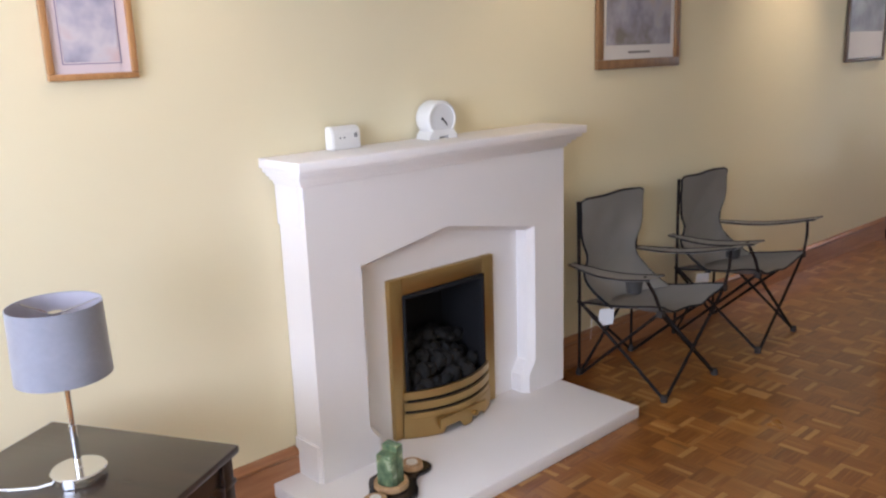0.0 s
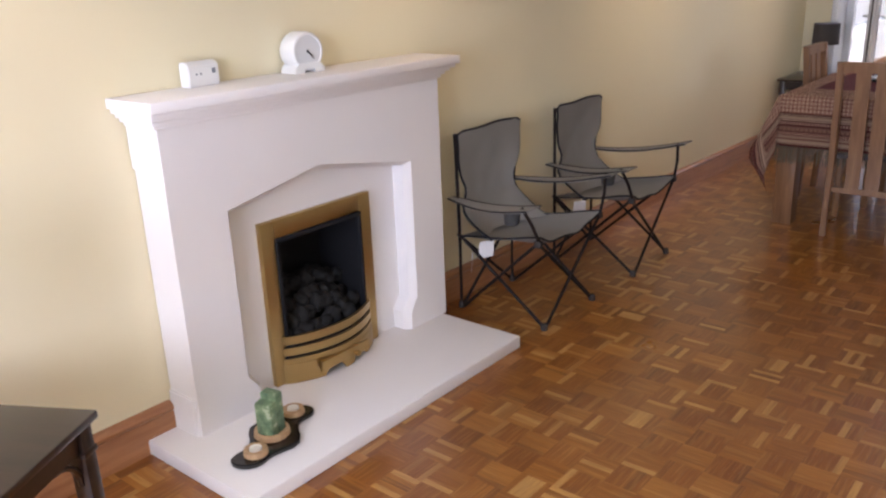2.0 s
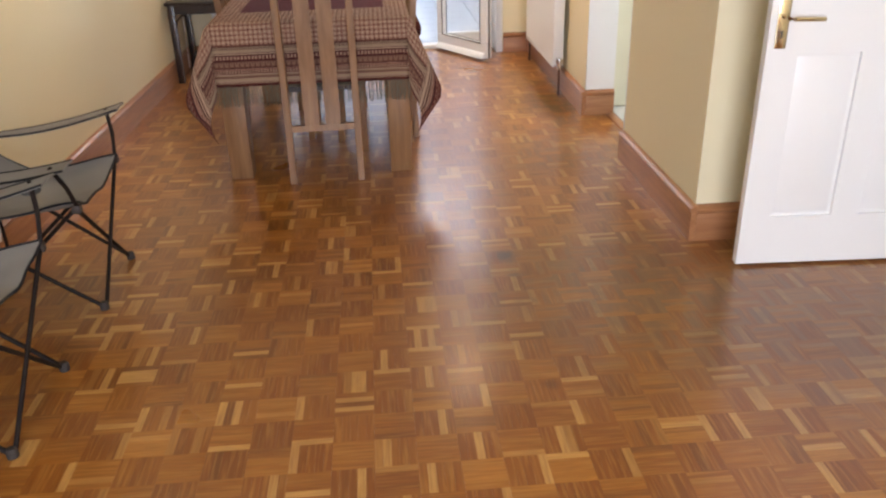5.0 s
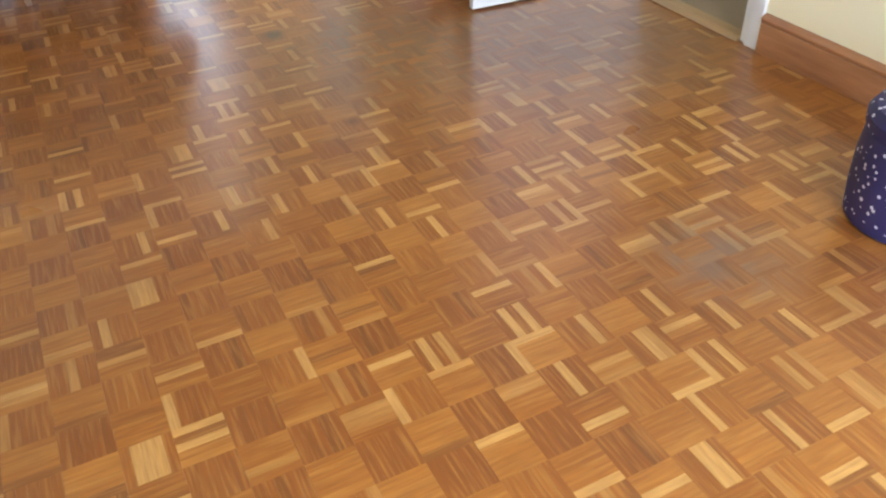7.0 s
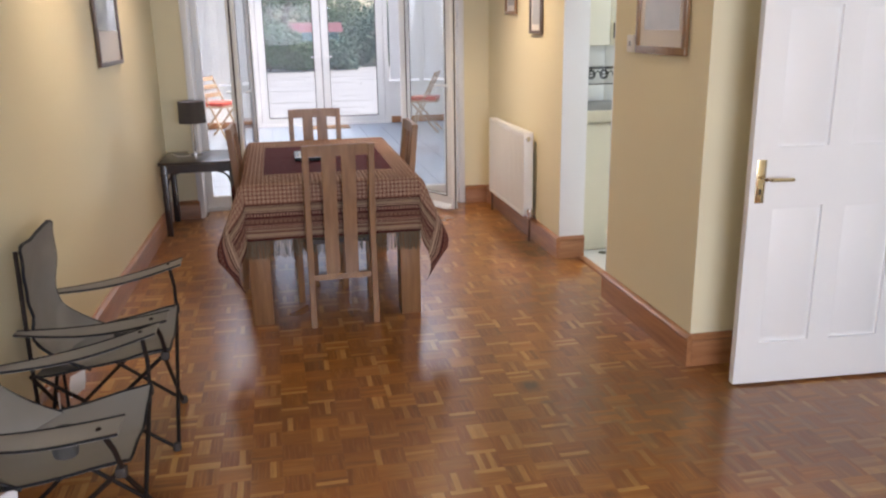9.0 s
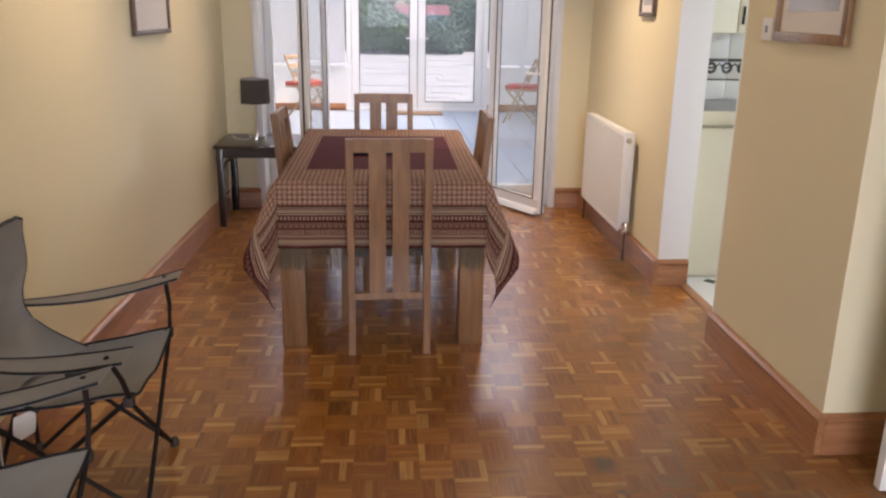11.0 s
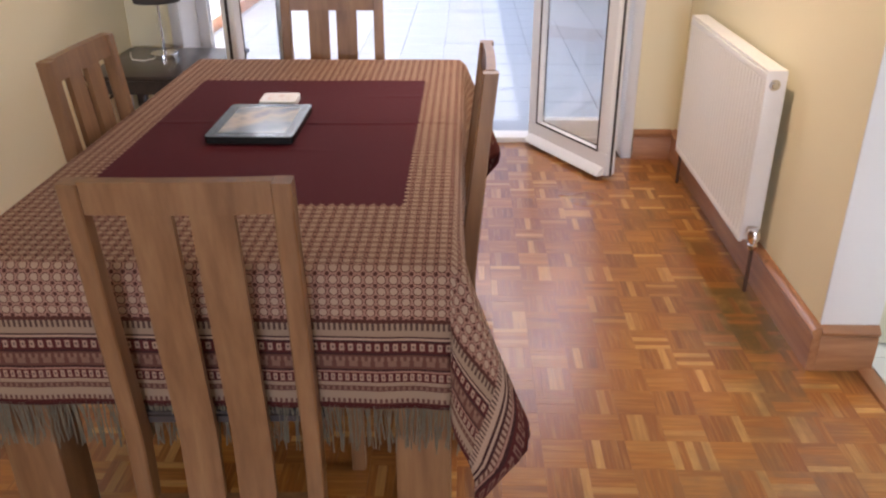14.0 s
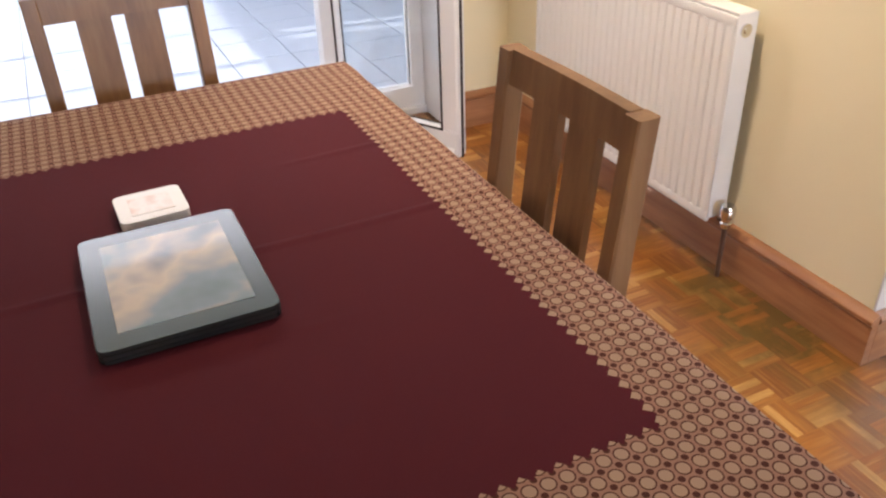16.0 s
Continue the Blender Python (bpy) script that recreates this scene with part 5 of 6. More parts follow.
    bm = bmesh.new()
    sheet(bm, [[(-0.005, 0, 0), (0.005, 0, 0)], [(-0.004, 0.004, -0.05), (0.006, 0.0, -0.05)], [(-0.012, 0.01, -0.09), (-0.002, 0.006, -0.09)]], 0.0012)
    part("strap", bm, LABELW, c, "white strap end", m=pose(-0.213, 0.13, sb - 0.07, 0, 0, 60))
    return c


camp_chair(pose(3.19, 2.252, 0), "dark grey canvas camping chair beside the fireplace")
camp_chair(pose(3.985, 2.244, 0, 0, 0, 2), "dark grey canvas camping chair against the cream wall")

# ---------- dining table, cloth and chairs ----------
TX, TY, HX, HY, TZ = 5.840, 1.270, 0.782, 0.458, 0.762
dt = thing("dining_table", pose(TX, TY, 0), "oak dining table with thick square legs", "dining table")
bm = bmesh.new()
box(bm, -HX, HX, -HY, HY, TZ - 0.04, TZ, 0.004)
part("tabletop", bm, OAK, dt)
for sx in (-1, 1):
    for sy in (-1, 1):
        bm = bmesh.new()
        x0, y0 = sx * (HX - 0.062), sy * (HY - 0.058)
        box(bm, x0 - 0.055, x0 + 0.055, y0 - 0.055, y0 + 0.055, 0, TZ - 0.04, 0.004)
        part("leg", bm, OAK, dt)
for s in (-1, 1):
    bm = bmesh.new()
    box(bm, -HX + 0.118, HX - 0.118, s * (HY - 0.05) - 0.012, s * (HY - 0.05) + 0.012, TZ - 0.12, TZ - 0.04)
    part("apron", bm, OAK, dt)
    bm = bmesh.new()
    box(bm, s * (HX - 0.05) - 0.012, s * (HX - 0.05) + 0.012, -HY + 0.118, HY - 0.118, TZ - 0.12, TZ - 0.04)
    part("apron", bm, OAK, dt)

OX, OY = 0.295, 0.345     # overhang at the ends and at the sides


FOLDS = ((0.045, 0.0032, 0.9, -0.2), (0.31, 0.0018, 0.16, -0.30), (-0.17, 0.0012, 0.12, -0.05))


def fold(X, Y):
    """Pressed creases that stand up a little across the cloth."""
    h = 0.0
    for at, rise, reach, mid in FOLDS:
        h += rise * max(0.0, 1 - abs(X - at - 0.004 * math.sin(Y * 9)) / 0.012) * max(0.0, 1 - ((Y - mid) / reach) ** 2)
    return h


def cloth_point(X, Y):
    dx, dy = max(abs(X) - HX, 0), max(abs(Y) - HY, 0)
    sx, sy = (1 if X > 0 else -1), (1 if Y > 0 else -1)
    px, py = sx * min(abs(X), HX), sy * min(abs(Y), HY)
    z = TZ + 0.006
    if dx == 0 and dy == 0:
        return (px, py, z + 0.0012 * noise.noise(Vector((X * 5, Y * 5, 1))) + fold(X, Y))
    if dy == 0 or dx == 0:
        d = dx + dy
        s_ = Y if dy == 0 else X
        edge = (HY - abs(Y)) if dy == 0 else (HX - abs(X))
        wave = noise.noise(Vector((s_ * 7, 4 + sx, sy))) * 0.012 + noise.noise(Vector((s_ * 17, 9, sx))) * 0.004
        out = 0.006 + min(d, 0.02) * 0.3 + max(0.0, 0.012 + wave) * (d / 0.3)
        zz = z - max(0, d - 0.004)
        if dy == 0:
            return (sx * (HX + out), py, zz)
        # the long sides flare where the loose corners begin
        out += ear(d) * math.exp(-(edge / 0.12) ** 2)
        return (px, sy * (HY + out), zz)
    ph = math.degrees(math.atan2(dy, dx))
    rho = math.hypot(dx, dy)
    mid = math.sin(2 * math.radians(ph))
    w = min(1.0, max(0.0, (ph - 12) / 60))
    w = w * w * (3 - 2 * w)
    base = 0.006 + min(rho, 0.02) * 0.3 + 0.012 * (rho / 0.3)
    return (sx * (HX + base * (1 - 0.6 * w) + 0.025 * mid * (rho / 0.4)), sy * (HY + base * w + ear(rho) * w), z - rho * (1 + 0.26 * mid * mid) + 0.004)


def ear(d):
    """How far a loose corner stands out at a distance d from the table's corner."""
    return 0.125 * d / 0.34 if d < 0.34 else max(-0.02, 0.125 - 0.12 * (d - 0.34) / 0.11)


def axis_steps(half, over, n_in, n_out):
    inner = [-half + 2 * half * i / n_in for i in range(n_in + 1)]
    out = [half + over * (i / n_out) ** 0.9 for i in range(1, n_out + 1)]
    return [-o for o in reversed(out)] + inner + out


xs, ys = axis_steps(HX, OX, 60, 16), axis_steps(HY, OY, 40, 18)
xs = sorted(set(xs) | {at + k * 0.004 for at, *rest_ in FOLDS for k in range(-4, 5)})
verts, uvs, faces = [], [], []
for X in xs:
    for Y in ys:
        verts.append(cloth_point(X, Y))
        uvs.append((X, Y))
ny = len(ys)
for i in range(len(xs) - 1):
    for j in range(ny - 1):
        k = i * ny + j
        faces.append((k, k + ny, k + ny + 1, k + 1))
me = bpy.data.meshes.new("tablecloth")
me.from_pydata(verts, [], faces)
lay = me.uv_layers.new(name="flat")
for lp in me.loops:
    lay.data[lp.index].uv = uvs[lp.vertex_index]
me.materials.append(cloth_mat(HX, HY))
for p in me.polygons:
    p.use_smooth = True
tc = thing("tablecloth", pose(TX, TY, 0), "brown patterned tablecloth with maroon centre and fringe", "tablecloth")
ob = new("cloth", me)
ob.parent = tc
sol = ob.modifiers.new("thickness", "SOLIDIFY")
sol.thickness, sol.offset = 0.0025, 1.0
FRINGE = surface("olive_grey_fringe", (0.22, 0.19, 0.13), 0.9, var=0.35, big=60, fine=200, relief=0.0)
rg = random.Random(5)
for s in (-1, 1):
    verts, faces = [], []
    for k in range(250):
        Y = -HY - 0.02 + (2 * HY + 0.04) * (k + rg.random()) / 250
        a = Vector(cloth_point(s * (HX + OX), max(-HY, min(HY, Y))))
        a.y = Y
        b = a + Vector((s * rg.uniform(-0.012, 0.012), rg.uniform(-0.012, 0.012), -rg.uniform(0.075, 0.105)))
        w = rg.uniform(0.0008, 0.0018)
        mid_ = (a + b) / 2 + Vector((s * rg.uniform(-0.006, 0.006), rg.uniform(-0.005, 0.005), 0))
        i = len(verts)
        for q in (a + Vector((0, 0, 0.006)), mid_, b):
            verts += [(q.x, q.y - w, q.z), (q.x, q.y + w, q.z), (q.x + s * 2 * w, q.y, q.z)]
        for r0 in (0, 3):
            for e in range(3):
                faces.append((i + r0 + e, i + r0 + (e + 1) % 3, i + r0 + 3 + (e + 1) % 3, i + r0 + 3 + e))
    me = bpy.data.meshes.new("fringe")
    me.from_pydata(verts, [], faces)
    me.materials.append(FRINGE)
    ob = new("fringe", me)
    ob.parent = tc
    ob["label"] = "olive grey knotted fringe"



def rounded(x0, x1, y0, y1, r):
    """A rectangle with round corners."""
    pts = []
    for cx, cy, a0 in ((x1 - r, y1 - r, 0), (x0 + r, y1 - r, 90), (x0 + r, y0 + r, 180), (x1 - r, y0 + r, 270)):
        for k in range(5):
            a = radians(a0 + k * 22.5)
            pts.append((cx + r * math.cos(a), cy + r * math.sin(a)))
    return pts


pm = thing("placemat_stack", pose(5.847, 1.331, TZ + 0.0115), "stack of glossy picture placemats with dark edges", "placemats")
for k in range(4):
    bm = bmesh.new()
    dx = 0.002 * math.sin(k * 2.1)
    prism(bm, rounded(-0.145 + dx, 0.145 + dx, -0.112, 0.112, 0.014), "z", k * 0.0045, k * 0.0045 + 0.0043)
    part("placemat", bm, MATBLK, pm)
LAND = print_mat("landscape_print", [(0.06, 0.11, 0.11), (0.14, 0.19, 0.20), (0.46, 0.36, 0.24), (0.07, 0.10, 0.12)], 7, 3.1, 0.35)
SEAG = surface("sea_green_border_print", (0.035, 0.062, 0.058), 0.25, var=0.1, coat=0.2)
bm = bmesh.new()
prism(bm, rounded(-0.144, 0.144, -0.111, 0.111, 0.013), "z", 0.0175, 0.0184)
part("border_print", bm, SEAG, pm, "dark sea green border")
bm = bmesh.new()
box(bm, -0.112, 0.112, -0.086, 0.084, 0.0184, 0.0189)
part("picture_print", bm, LAND, pm, "faded landscape picture")
cs = thing("coaster_stack", pose(6.072, 1.328, TZ + 0.0115, 0, 0, 2), "small stack of white glossy coasters", "coasters")
for k in range(3):
    bm = bmesh.new()
    prism(bm, rounded(-0.05, 0.05, -0.052, 0.052, 0.012), "z", k * 0.005, k * 0.005 + 0.0048)
    part("coaster", bm, WHITEP, cs)
bm = bmesh.new()
box(bm, -0.03, 0.03, -0.032, 0.032, 0.0148, 0.0155)
part("coaster_print", bm, print_mat("pale_coaster_print", [(0.72, 0.66, 0.62), (0.78, 0.75, 0.72), (0.66, 0.50, 0.44)], 30, 1.2, 0.0), cs)


def dining_chair(m, label):
    """Faces +x; origin on the floor below the back."""
    c = thing("dining_chair", m, label, "dining chair", "oak dining chairs")
    hw = 0.166

    def lean(z):
        return -max(0, z - 0.44) * 0.10 - max(0, 0.44 - z) * 0.05

    for s in (-1, 1):
        bm = bmesh.new()
        zs = [0, 0.2, 0.44, 0.6, 0.8, 0.972]
        rows = []
        for z in zs:
            w = 0.0165
            d = 0.018 + 0.006 * math.exp(-((z - 0.44) / 0.2) ** 2)
            x = lean(z)
            rows.append([(x - d, s * hw - w, z), (x + d, s * hw - w, z), (x + d, s * hw + w, z), (x - d, s * hw + w, z), (x - d, s * hw - w, z)])
        sheet(bm, rows)
        bmesh.ops.remove_doubles(bm, verts=bm.verts, dist=1e-5)
        bmesh.ops.holes_fill(bm, edges=bm.edges)
        bmesh.ops.bevel(bm, geom=[e for e in bm.edges if abs(e.verts[0].co.z - e.verts[1].co.z) > 0.05], offset=0.003, segments=1, affect="EDGES")
        part("back_leg", bm, OAK, c)
        bm = bmesh.new()
        box(bm, 0.385, 0.42, s * 0.2 - 0.0175, s * 0.2 + 0.0175, 0, 0.44, 0.003)
        part("front_leg", bm, OAK, c)
        bm = bmesh.new()
        prism(bm, [(0.02, s * hw - 0.01), (0.39, s * 0.2 - 0.01), (0.39, s * 0.2 + 0.01), (0.02, s * hw + 0.01)], "z", 0.39, 0.44)
        part("side_rail", bm, OAK, c)

    def cross(z0, z1, w, th, bow_, name, y0=None, y1=None, tilt=True):
        bm = bmesh.new()
        rows = []
        for i in range(11):
            u = -1 + 2 * i / 10
            y = u * w
            x = -bow_ * (1 - u * u)
            a, b = lean(z0) + x, lean(z1) + x
            rows.append([(a - th, y, z0), (b - th, y, z1), (b + th, y, z1), (a + th, y, z0), (a - th, y, z0)])
        sheet(bm, rows)
        bmesh.ops.remove_doubles(bm, verts=bm.verts, dist=1e-5)
        bmesh.ops.holes_fill(bm, edges=bm.edges)
        return part(name, bm, OAK, c)

    cross(0.916, 0.974, hw - 0.015, 0.011, 0.004, "top_rail")
    cross(0.255, 0.285, hw - 0.015, 0.010, 0.0, "back_stretcher")
    for yc in (-0.050, 0.050):
        bm = bmesh.new()
        rows = []
        for z in (0.28, 0.44, 0.6, 0.76, 0.92):
            bw = 0.004 * min(1, max(0, (z - 0.4) * 2.2))
            rows.append([(lean(z) - 0.007 - bw, yc - 0.036, z), (lean(z) + 0.007 - bw, yc - 0.036, z), (lean(z) + 0.007 - bw, yc + 0.036, z), (lean(z) - 0.007 - bw, yc + 0.036, z), (lean(z) - 0.007 - bw, yc - 0.036, z)])
        sheet(bm, rows)
        bmesh.ops.remove_doubles(bm, verts=bm.verts, dist=1e-5)
        bmesh.ops.holes_fill(bm, edges=bm.edges)
        part("back_slat", bm, OAK, c)
    bm = bmesh.new()
    prism(bm, [(0.022, -0.185), (0.43, -0.215), (0.43, 0.215), (0.022, 0.185)], "z", 0.44, 0.465)
    bmesh.ops.bevel(bm, geom=list(bm.edges), offset=0.006, segments=2, affect="EDGES")
    part("seat", bm, surface("dark_seat_pad", (0.05, 0.035, 0.03), 0.6, var=0.15, fine=200), c, "dark seat pad")
    bm = bmesh.new()
    box(bm, 0.392, 0.412, -0.185, 0.185, 0.39, 0.44)
    part("front_rail", bm, OAK, c)
    return c


dining_chair(pose(5.004, 1.242, 0, 0, 0, 2), "light oak slat-back dining chair at the table's end")
dining_chair(pose(6.705, 1.270, 0, 0, 0, 181), "light oak slat-back dining chair at the conservatory end")
dining_chair(pose(5.800, 0.787, 0, 0, 0, 90.5), "light oak slat-back dining chair on the radiator side")
dining_chair(pose(5.894, 1.755, 0, 0, 0, -92), "light oak slat-back dining chair on the wall side")

# ---------- radiator ----------
rd = thing("radiator", pose(6.899, 0, 0), "white panel radiator on the cream wall", "radiator")
rw, ry0, ry1, rz0, rz1 = 0.489, -0.25, -0.178, 0.175, 0.785
bm = bmesh.new()
# pressed front sheet with shallow vertical flutes
n = 29
prof = []
for i in range(n):
    x0 = -rw + 2 * rw * i / n
    w = 2 * rw / n
    prof += [(x0 + 0.15 * w, ry1 - 0.004), (x0 + 0.3 * w, ry1), (x0 + 0.7 * w, ry1), (x0 + 0.85 * w, ry1 - 0.004)]
poly = [(-rw, ry1 - 0.006)] + prof + [(rw, ry1 - 0.006), (rw, ry1 - 0.016), (-rw, ry1 - 0.016)]
prism(bm, poly, "z", rz0 + 0.03, rz1 - 0.035)
box(bm, -rw, rw, ry1 - 0.016, ry1 - 0.001, rz1 - 0.036, rz1 - 0.008, 0.004)
box(bm, -rw, rw, ry1 - 0.016, ry1 - 0.001, rz0, rz0 + 0.031, 0.004)
part("front_panel", bm, RADW, rd)
bm = bmesh.new()
box(bm, -rw + 0.01, rw - 0.01, ry0, ry0 + 0.015, rz0 + 0.01, rz1 - 0.02)
part("back_panel", bm, RADW, rd)
for s in (-1, 1):
    bm = bmesh.new()
    x0, x1 = sorted((s * rw, s * (rw + 0.004)))
    box(bm, x0, x1, ry0 + 0.002, ry1 - 0.003, rz0 + 0.012, rz1, 0.0015)
    part("side_panel", bm, RADW, rd)
    bm = bmesh.new()
    lathe(bm, [(0.018, 0), (0.018, 0.006), (0.011, 0.007), (0.009, 0.010), (0.001, 0.010)], 18)
    bmesh.ops.rotate(bm, verts=bm.verts, matrix=Matrix.Rotation(radians(90 * s), 3, "Y"))
    part("plug", bm, CHROME, rd, "chrome bleed plug", m=pose(s * (rw + 0.003), (ry0 + ry1) / 2 + 0.005, rz1 - 0.045))
bm = bmesh.new()
box(bm, -rw, rw, ry0 + 0.004, ry1 - 0.004, rz1 - 0.006, rz1 + 0.002, 0.002)
for i in range(40):
    x = -rw + 0.03 + i * (2 * rw - 0.06) / 39
    box(bm, x - 0.004, x + 0.004, ry0 + 0.014, ry1 - 0.014, rz1 + 0.0015, rz1 + 0.003)
part("top_grille", bm, RADW, rd)
for x in (-rw - 0.045, rw + 0.03):
    bm = bmesh.new()
    lathe(bm, [(0.014, -0.032), (0.017, -0.026), (0.017, -0.014), (0.013, -0.010), (0.013, 0.0), (0.021, 0.004), (0.024, 0.03), (0.019, 0.042), (0.001, 0.044)], 18)
    v = part("valve", bm, CHROME, rd, "chrome radiator valve", m=pose(x, -0.215, 0.20))
    bm = bmesh.new()
    tube(bm, [(0, 0, -0.02), (0, 0, -0.20)], 0.0075, 8)
    tube(bm, [(0, 0, -0.012), (0.03 if x < 0 else -0.03, 0, -0.012)], 0.0085, 8)
    part("pipe", bm, surface("painted_copper_pipe", (0.13, 0.07, 0.045), 0.45, 0.5, var=0.15), v)
bm = bmesh.new()
for x in (-0.33, 0.33):
    box(bm, x - 0.02, x + 0.02, YK, ry0, 0.25, 0.65)
part("wall_bracket", bm, RADW, rd)


# ---------- pictures ----------
def picture(m, w, h, frame_mat, mount_mat, border, prn, pw, label, low=0.0):
    """Faces local -y; origin at the bottom middle on the wall."""
    p = thing("framed_picture", m, label, "picture")
    d, f = 0.022, border
    bm = bmesh.new()
    for x0, x1, z0, z1 in ((-w / 2, w / 2, 0, f), (-w / 2, w / 2, h - f, h), (-w / 2, -w / 2 + f, f, h - f), (w / 2 - f, w / 2, f, h - f)):
        box(bm, x0, x1, -d, -0.001, z0, z1, 0.004)
    part("frame", bm, frame_mat, p)
    bm = bmesh.new()
    box(bm, -w / 2 + f - 0.002, w / 2 - f + 0.002, -0.010, -0.002, f - 0.002, h - f + 0.002)
    part("mount", bm, mount_mat, p)
    bm = bmesh.new()
    box(bm, -w / 2 + f + pw, w / 2 - f - pw, -0.0115, -0.009, f + pw + low, h - f - pw)
    part("print", bm, prn, p)
    if 0.032 < low < 0.05:
        bm = bmesh.new()
        box(bm, -0.085, 0.085, -0.0115, -0.0095, f + 0.026, f + 0.036)
        part("caption", bm, surface("caption_ink", (0.22, 0.20, 0.19), 0.7), p, "faint printed caption line")
    if low == 0.0:
        bm = bmesh.new()
        t = 0.003
        a, b, z0, z1 = -w / 2 + f + pw - 0.006, w / 2 - f - pw + 0.006, f + pw - 0.006, h - f - pw + 0.006
        for x0, x1, q0, q1 in ((a, b, z0, z0 + t), (a, b, z1 - t, z1), (a, a + t, z0, z1), (b - t, b, z0, z1)):
            box(bm, x0, x1, -0.0108, -0.0095, q0, q1)
        part("mount_line", bm, surface("mount_line_ink", (0.25, 0.22, 0.32), 0.7), p)
    return p


LAV = print_mat("lavender_flower_print", [(0.28, 0.27, 0.36), (0.42, 0.40, 0.50), (0.60, 0.56, 0.60), (0.60, 0.46, 0.48)], 9, 0.4)
LAV2 = print_mat("lavender_flower_print_two", [(0.30, 0.28, 0.36), (0.50, 0.46, 0.54), (0.62, 0.56, 0.58)], 10, 5.4)
GREYL = print_mat("grey_mauve_print", [(0.16, 0.14, 0.13), (0.26, 0.25, 0.30), (0.38, 0.36, 0.42), (0.42, 0.36, 0.34)], 7, 2.2)
GREYP2 = print_mat("grey_photo_print", [(0.12, 0.12, 0.13), (0.24, 0.24, 0.26), (0.40, 0.40, 0.42)], 6, 7.7)
PALEP = print_mat("pale_grey_print", [(0.32, 0.33, 0.36), (0.40, 0.41, 0.44), (0.46, 0.46, 0.48)], 4, 9.1)
picture(pose(0.968, YN - 0.002, 1.452), 0.245, 0.36, GOLDW, PASSEP, 0.018, LAV, 0.03, "orange wood framed flower print on the cream wall")
picture(pose(0.565, YN - 0.002, 1.575), 0.245, 0.36, GOLDW, PASSEP, 0.018, LAV2, 0.03, "orange wood framed small flower print")
picture(pose(3.525, north(3.525) - 0.004, 1.390, 0, 0, -1.45), 0.65, 0.52, BROWNW, PASSE, 0.042, GREYL, 0.03, "brown wood framed print with a pale mount", 0.035)
picture(pose(6.085, north(6.085) - 0.004, 1.336, 0, 0, -1.45), 0.61, 0.60, DARKF, PASSE, 0.025, GREYP2, 0.012, "dark framed grey picture with a white lower mount", 0.16)
picture(pose(4.52, YK + 0.002, 1.393, 0, 0, 180), 0.52, 0.60, BROWNW, PASSE, 0.036, PALEP, 0.045, "brown wood framed pale print above the skirting", 0.03)
picture(pose(6.43, YK + 0.002, 1.465, 0, 0, 180), 0.26, 0.36, DARKF, PASSE, 0.022, PALEP, 0.03, "small dark framed pale print", 0.01)
picture(pose(7.05, YK + 0.002, 1.60, 0, 0, 180), 0.28, 0.36, BROWNW, PASSE, 0.025, PALEP, 0.03, "small brown wood framed print", 0.01)

th = thing("light_switch", pose(4.865, YK, 1.392), "cream plastic light switch on the cream wall", "light switch")
bm = bmesh.new()
box(bm, -0.043, 0.043, 0, 0.010, 0, 0.086, 0.003)
part("plate", bm, WHITEP, th)
bm = bmesh.new()
box(bm, -0.008, 0.008, 0.009, 0.016, 0.03, 0.056, 0.002)
part("rocker", bm, GREYP, th)

# ---------- starry pouffe by the south wall ----------
pf = thing("storage_stool", pose(1.815, -0.65, 0), "round navy fabric stool with white star pattern", "stool")
bm = bmesh.new()
lathe(bm, [(0.160, 0.0), (0.172, 0.012), (0.181, 0.10), (0.184, 0.19), (0.178, 0.272), (0.170, 0.28)], 48)
part("body", bm, STAR, pf)
bm = bmesh.new()
lathe(bm, [(0.170, 0.281), (0.184, 0.287), (0.186, 0.315), (0.170, 0.34), (0.09, 0.352), (0.001, 0.354)], 48)
part("lid", bm, STAR, pf, "padded starry lid")

# ---------- kitchen seen through the opening ----------
for k in range(3):
    y1 = -0.47 - k * 0.6
    cu = thing("base_cabinet", pose(6.32, y1 - 0.3, 0), "cream kitchen base cabinet under the worktop", "kitchen cabinet", "kitchen base cabinets")
    bm = bmesh.new()
    box(bm, -0.29, 0.29, -0.297, 0.297, 0.0, 0.903)
    part("body", bm, CREAMC, cu)
    bm = bmesh.new()
    box(bm, -0.312, -0.292, -0.294, 0.294, 0.012, 0.88, 0.003)
    part("door", bm, CREAMC, cu)
bm = bmesh.new()
box(bm, 5.985, 6.618, -2.3, -0.449, 0.905, 0.972, 0.01)
tagged(part("worktop", bm, WORKTOP), "grey speckled kitchen worktop with a pale edge", "worktop")
bm = bmesh.new()
box(bm, 5.972, 5.986, -2.3, -0.449, 0.90, 0.974, 0.004)
tagged(part("worktop_edge", bm, CREAMC), "pale cream front edging of the worktop", "worktop edge")
wc = thing("wall_cabinet", pose(6.45, -0.75, 1.38), "cream kitchen wall cabinet", "kitchen cabinet")
bm = bmesh.new()
box(bm, -0.15, 0.165, -0.29, 0.29, 0, 0.75)
part("body", bm, CREAMC, wc)
bm = bmesh.new()
box(bm, -0.172, -0.152, -0.287, 0.0, 0.004, 0.746, 0.003)
dr = part("door", bm, CREAMC, wc)
bm = bmesh.new()
box(bm, -0.188, -0.172, -0.03, -0.018, 0.05, 0.15, 0.004)
part("handle", bm, BLACKM, dr)
bm = bmesh.new()
box(bm, -0.172, -0.152, 0.004, 0.287, 0.004, 0.746, 0.003)
part("door", bm, CREAMC, wc)
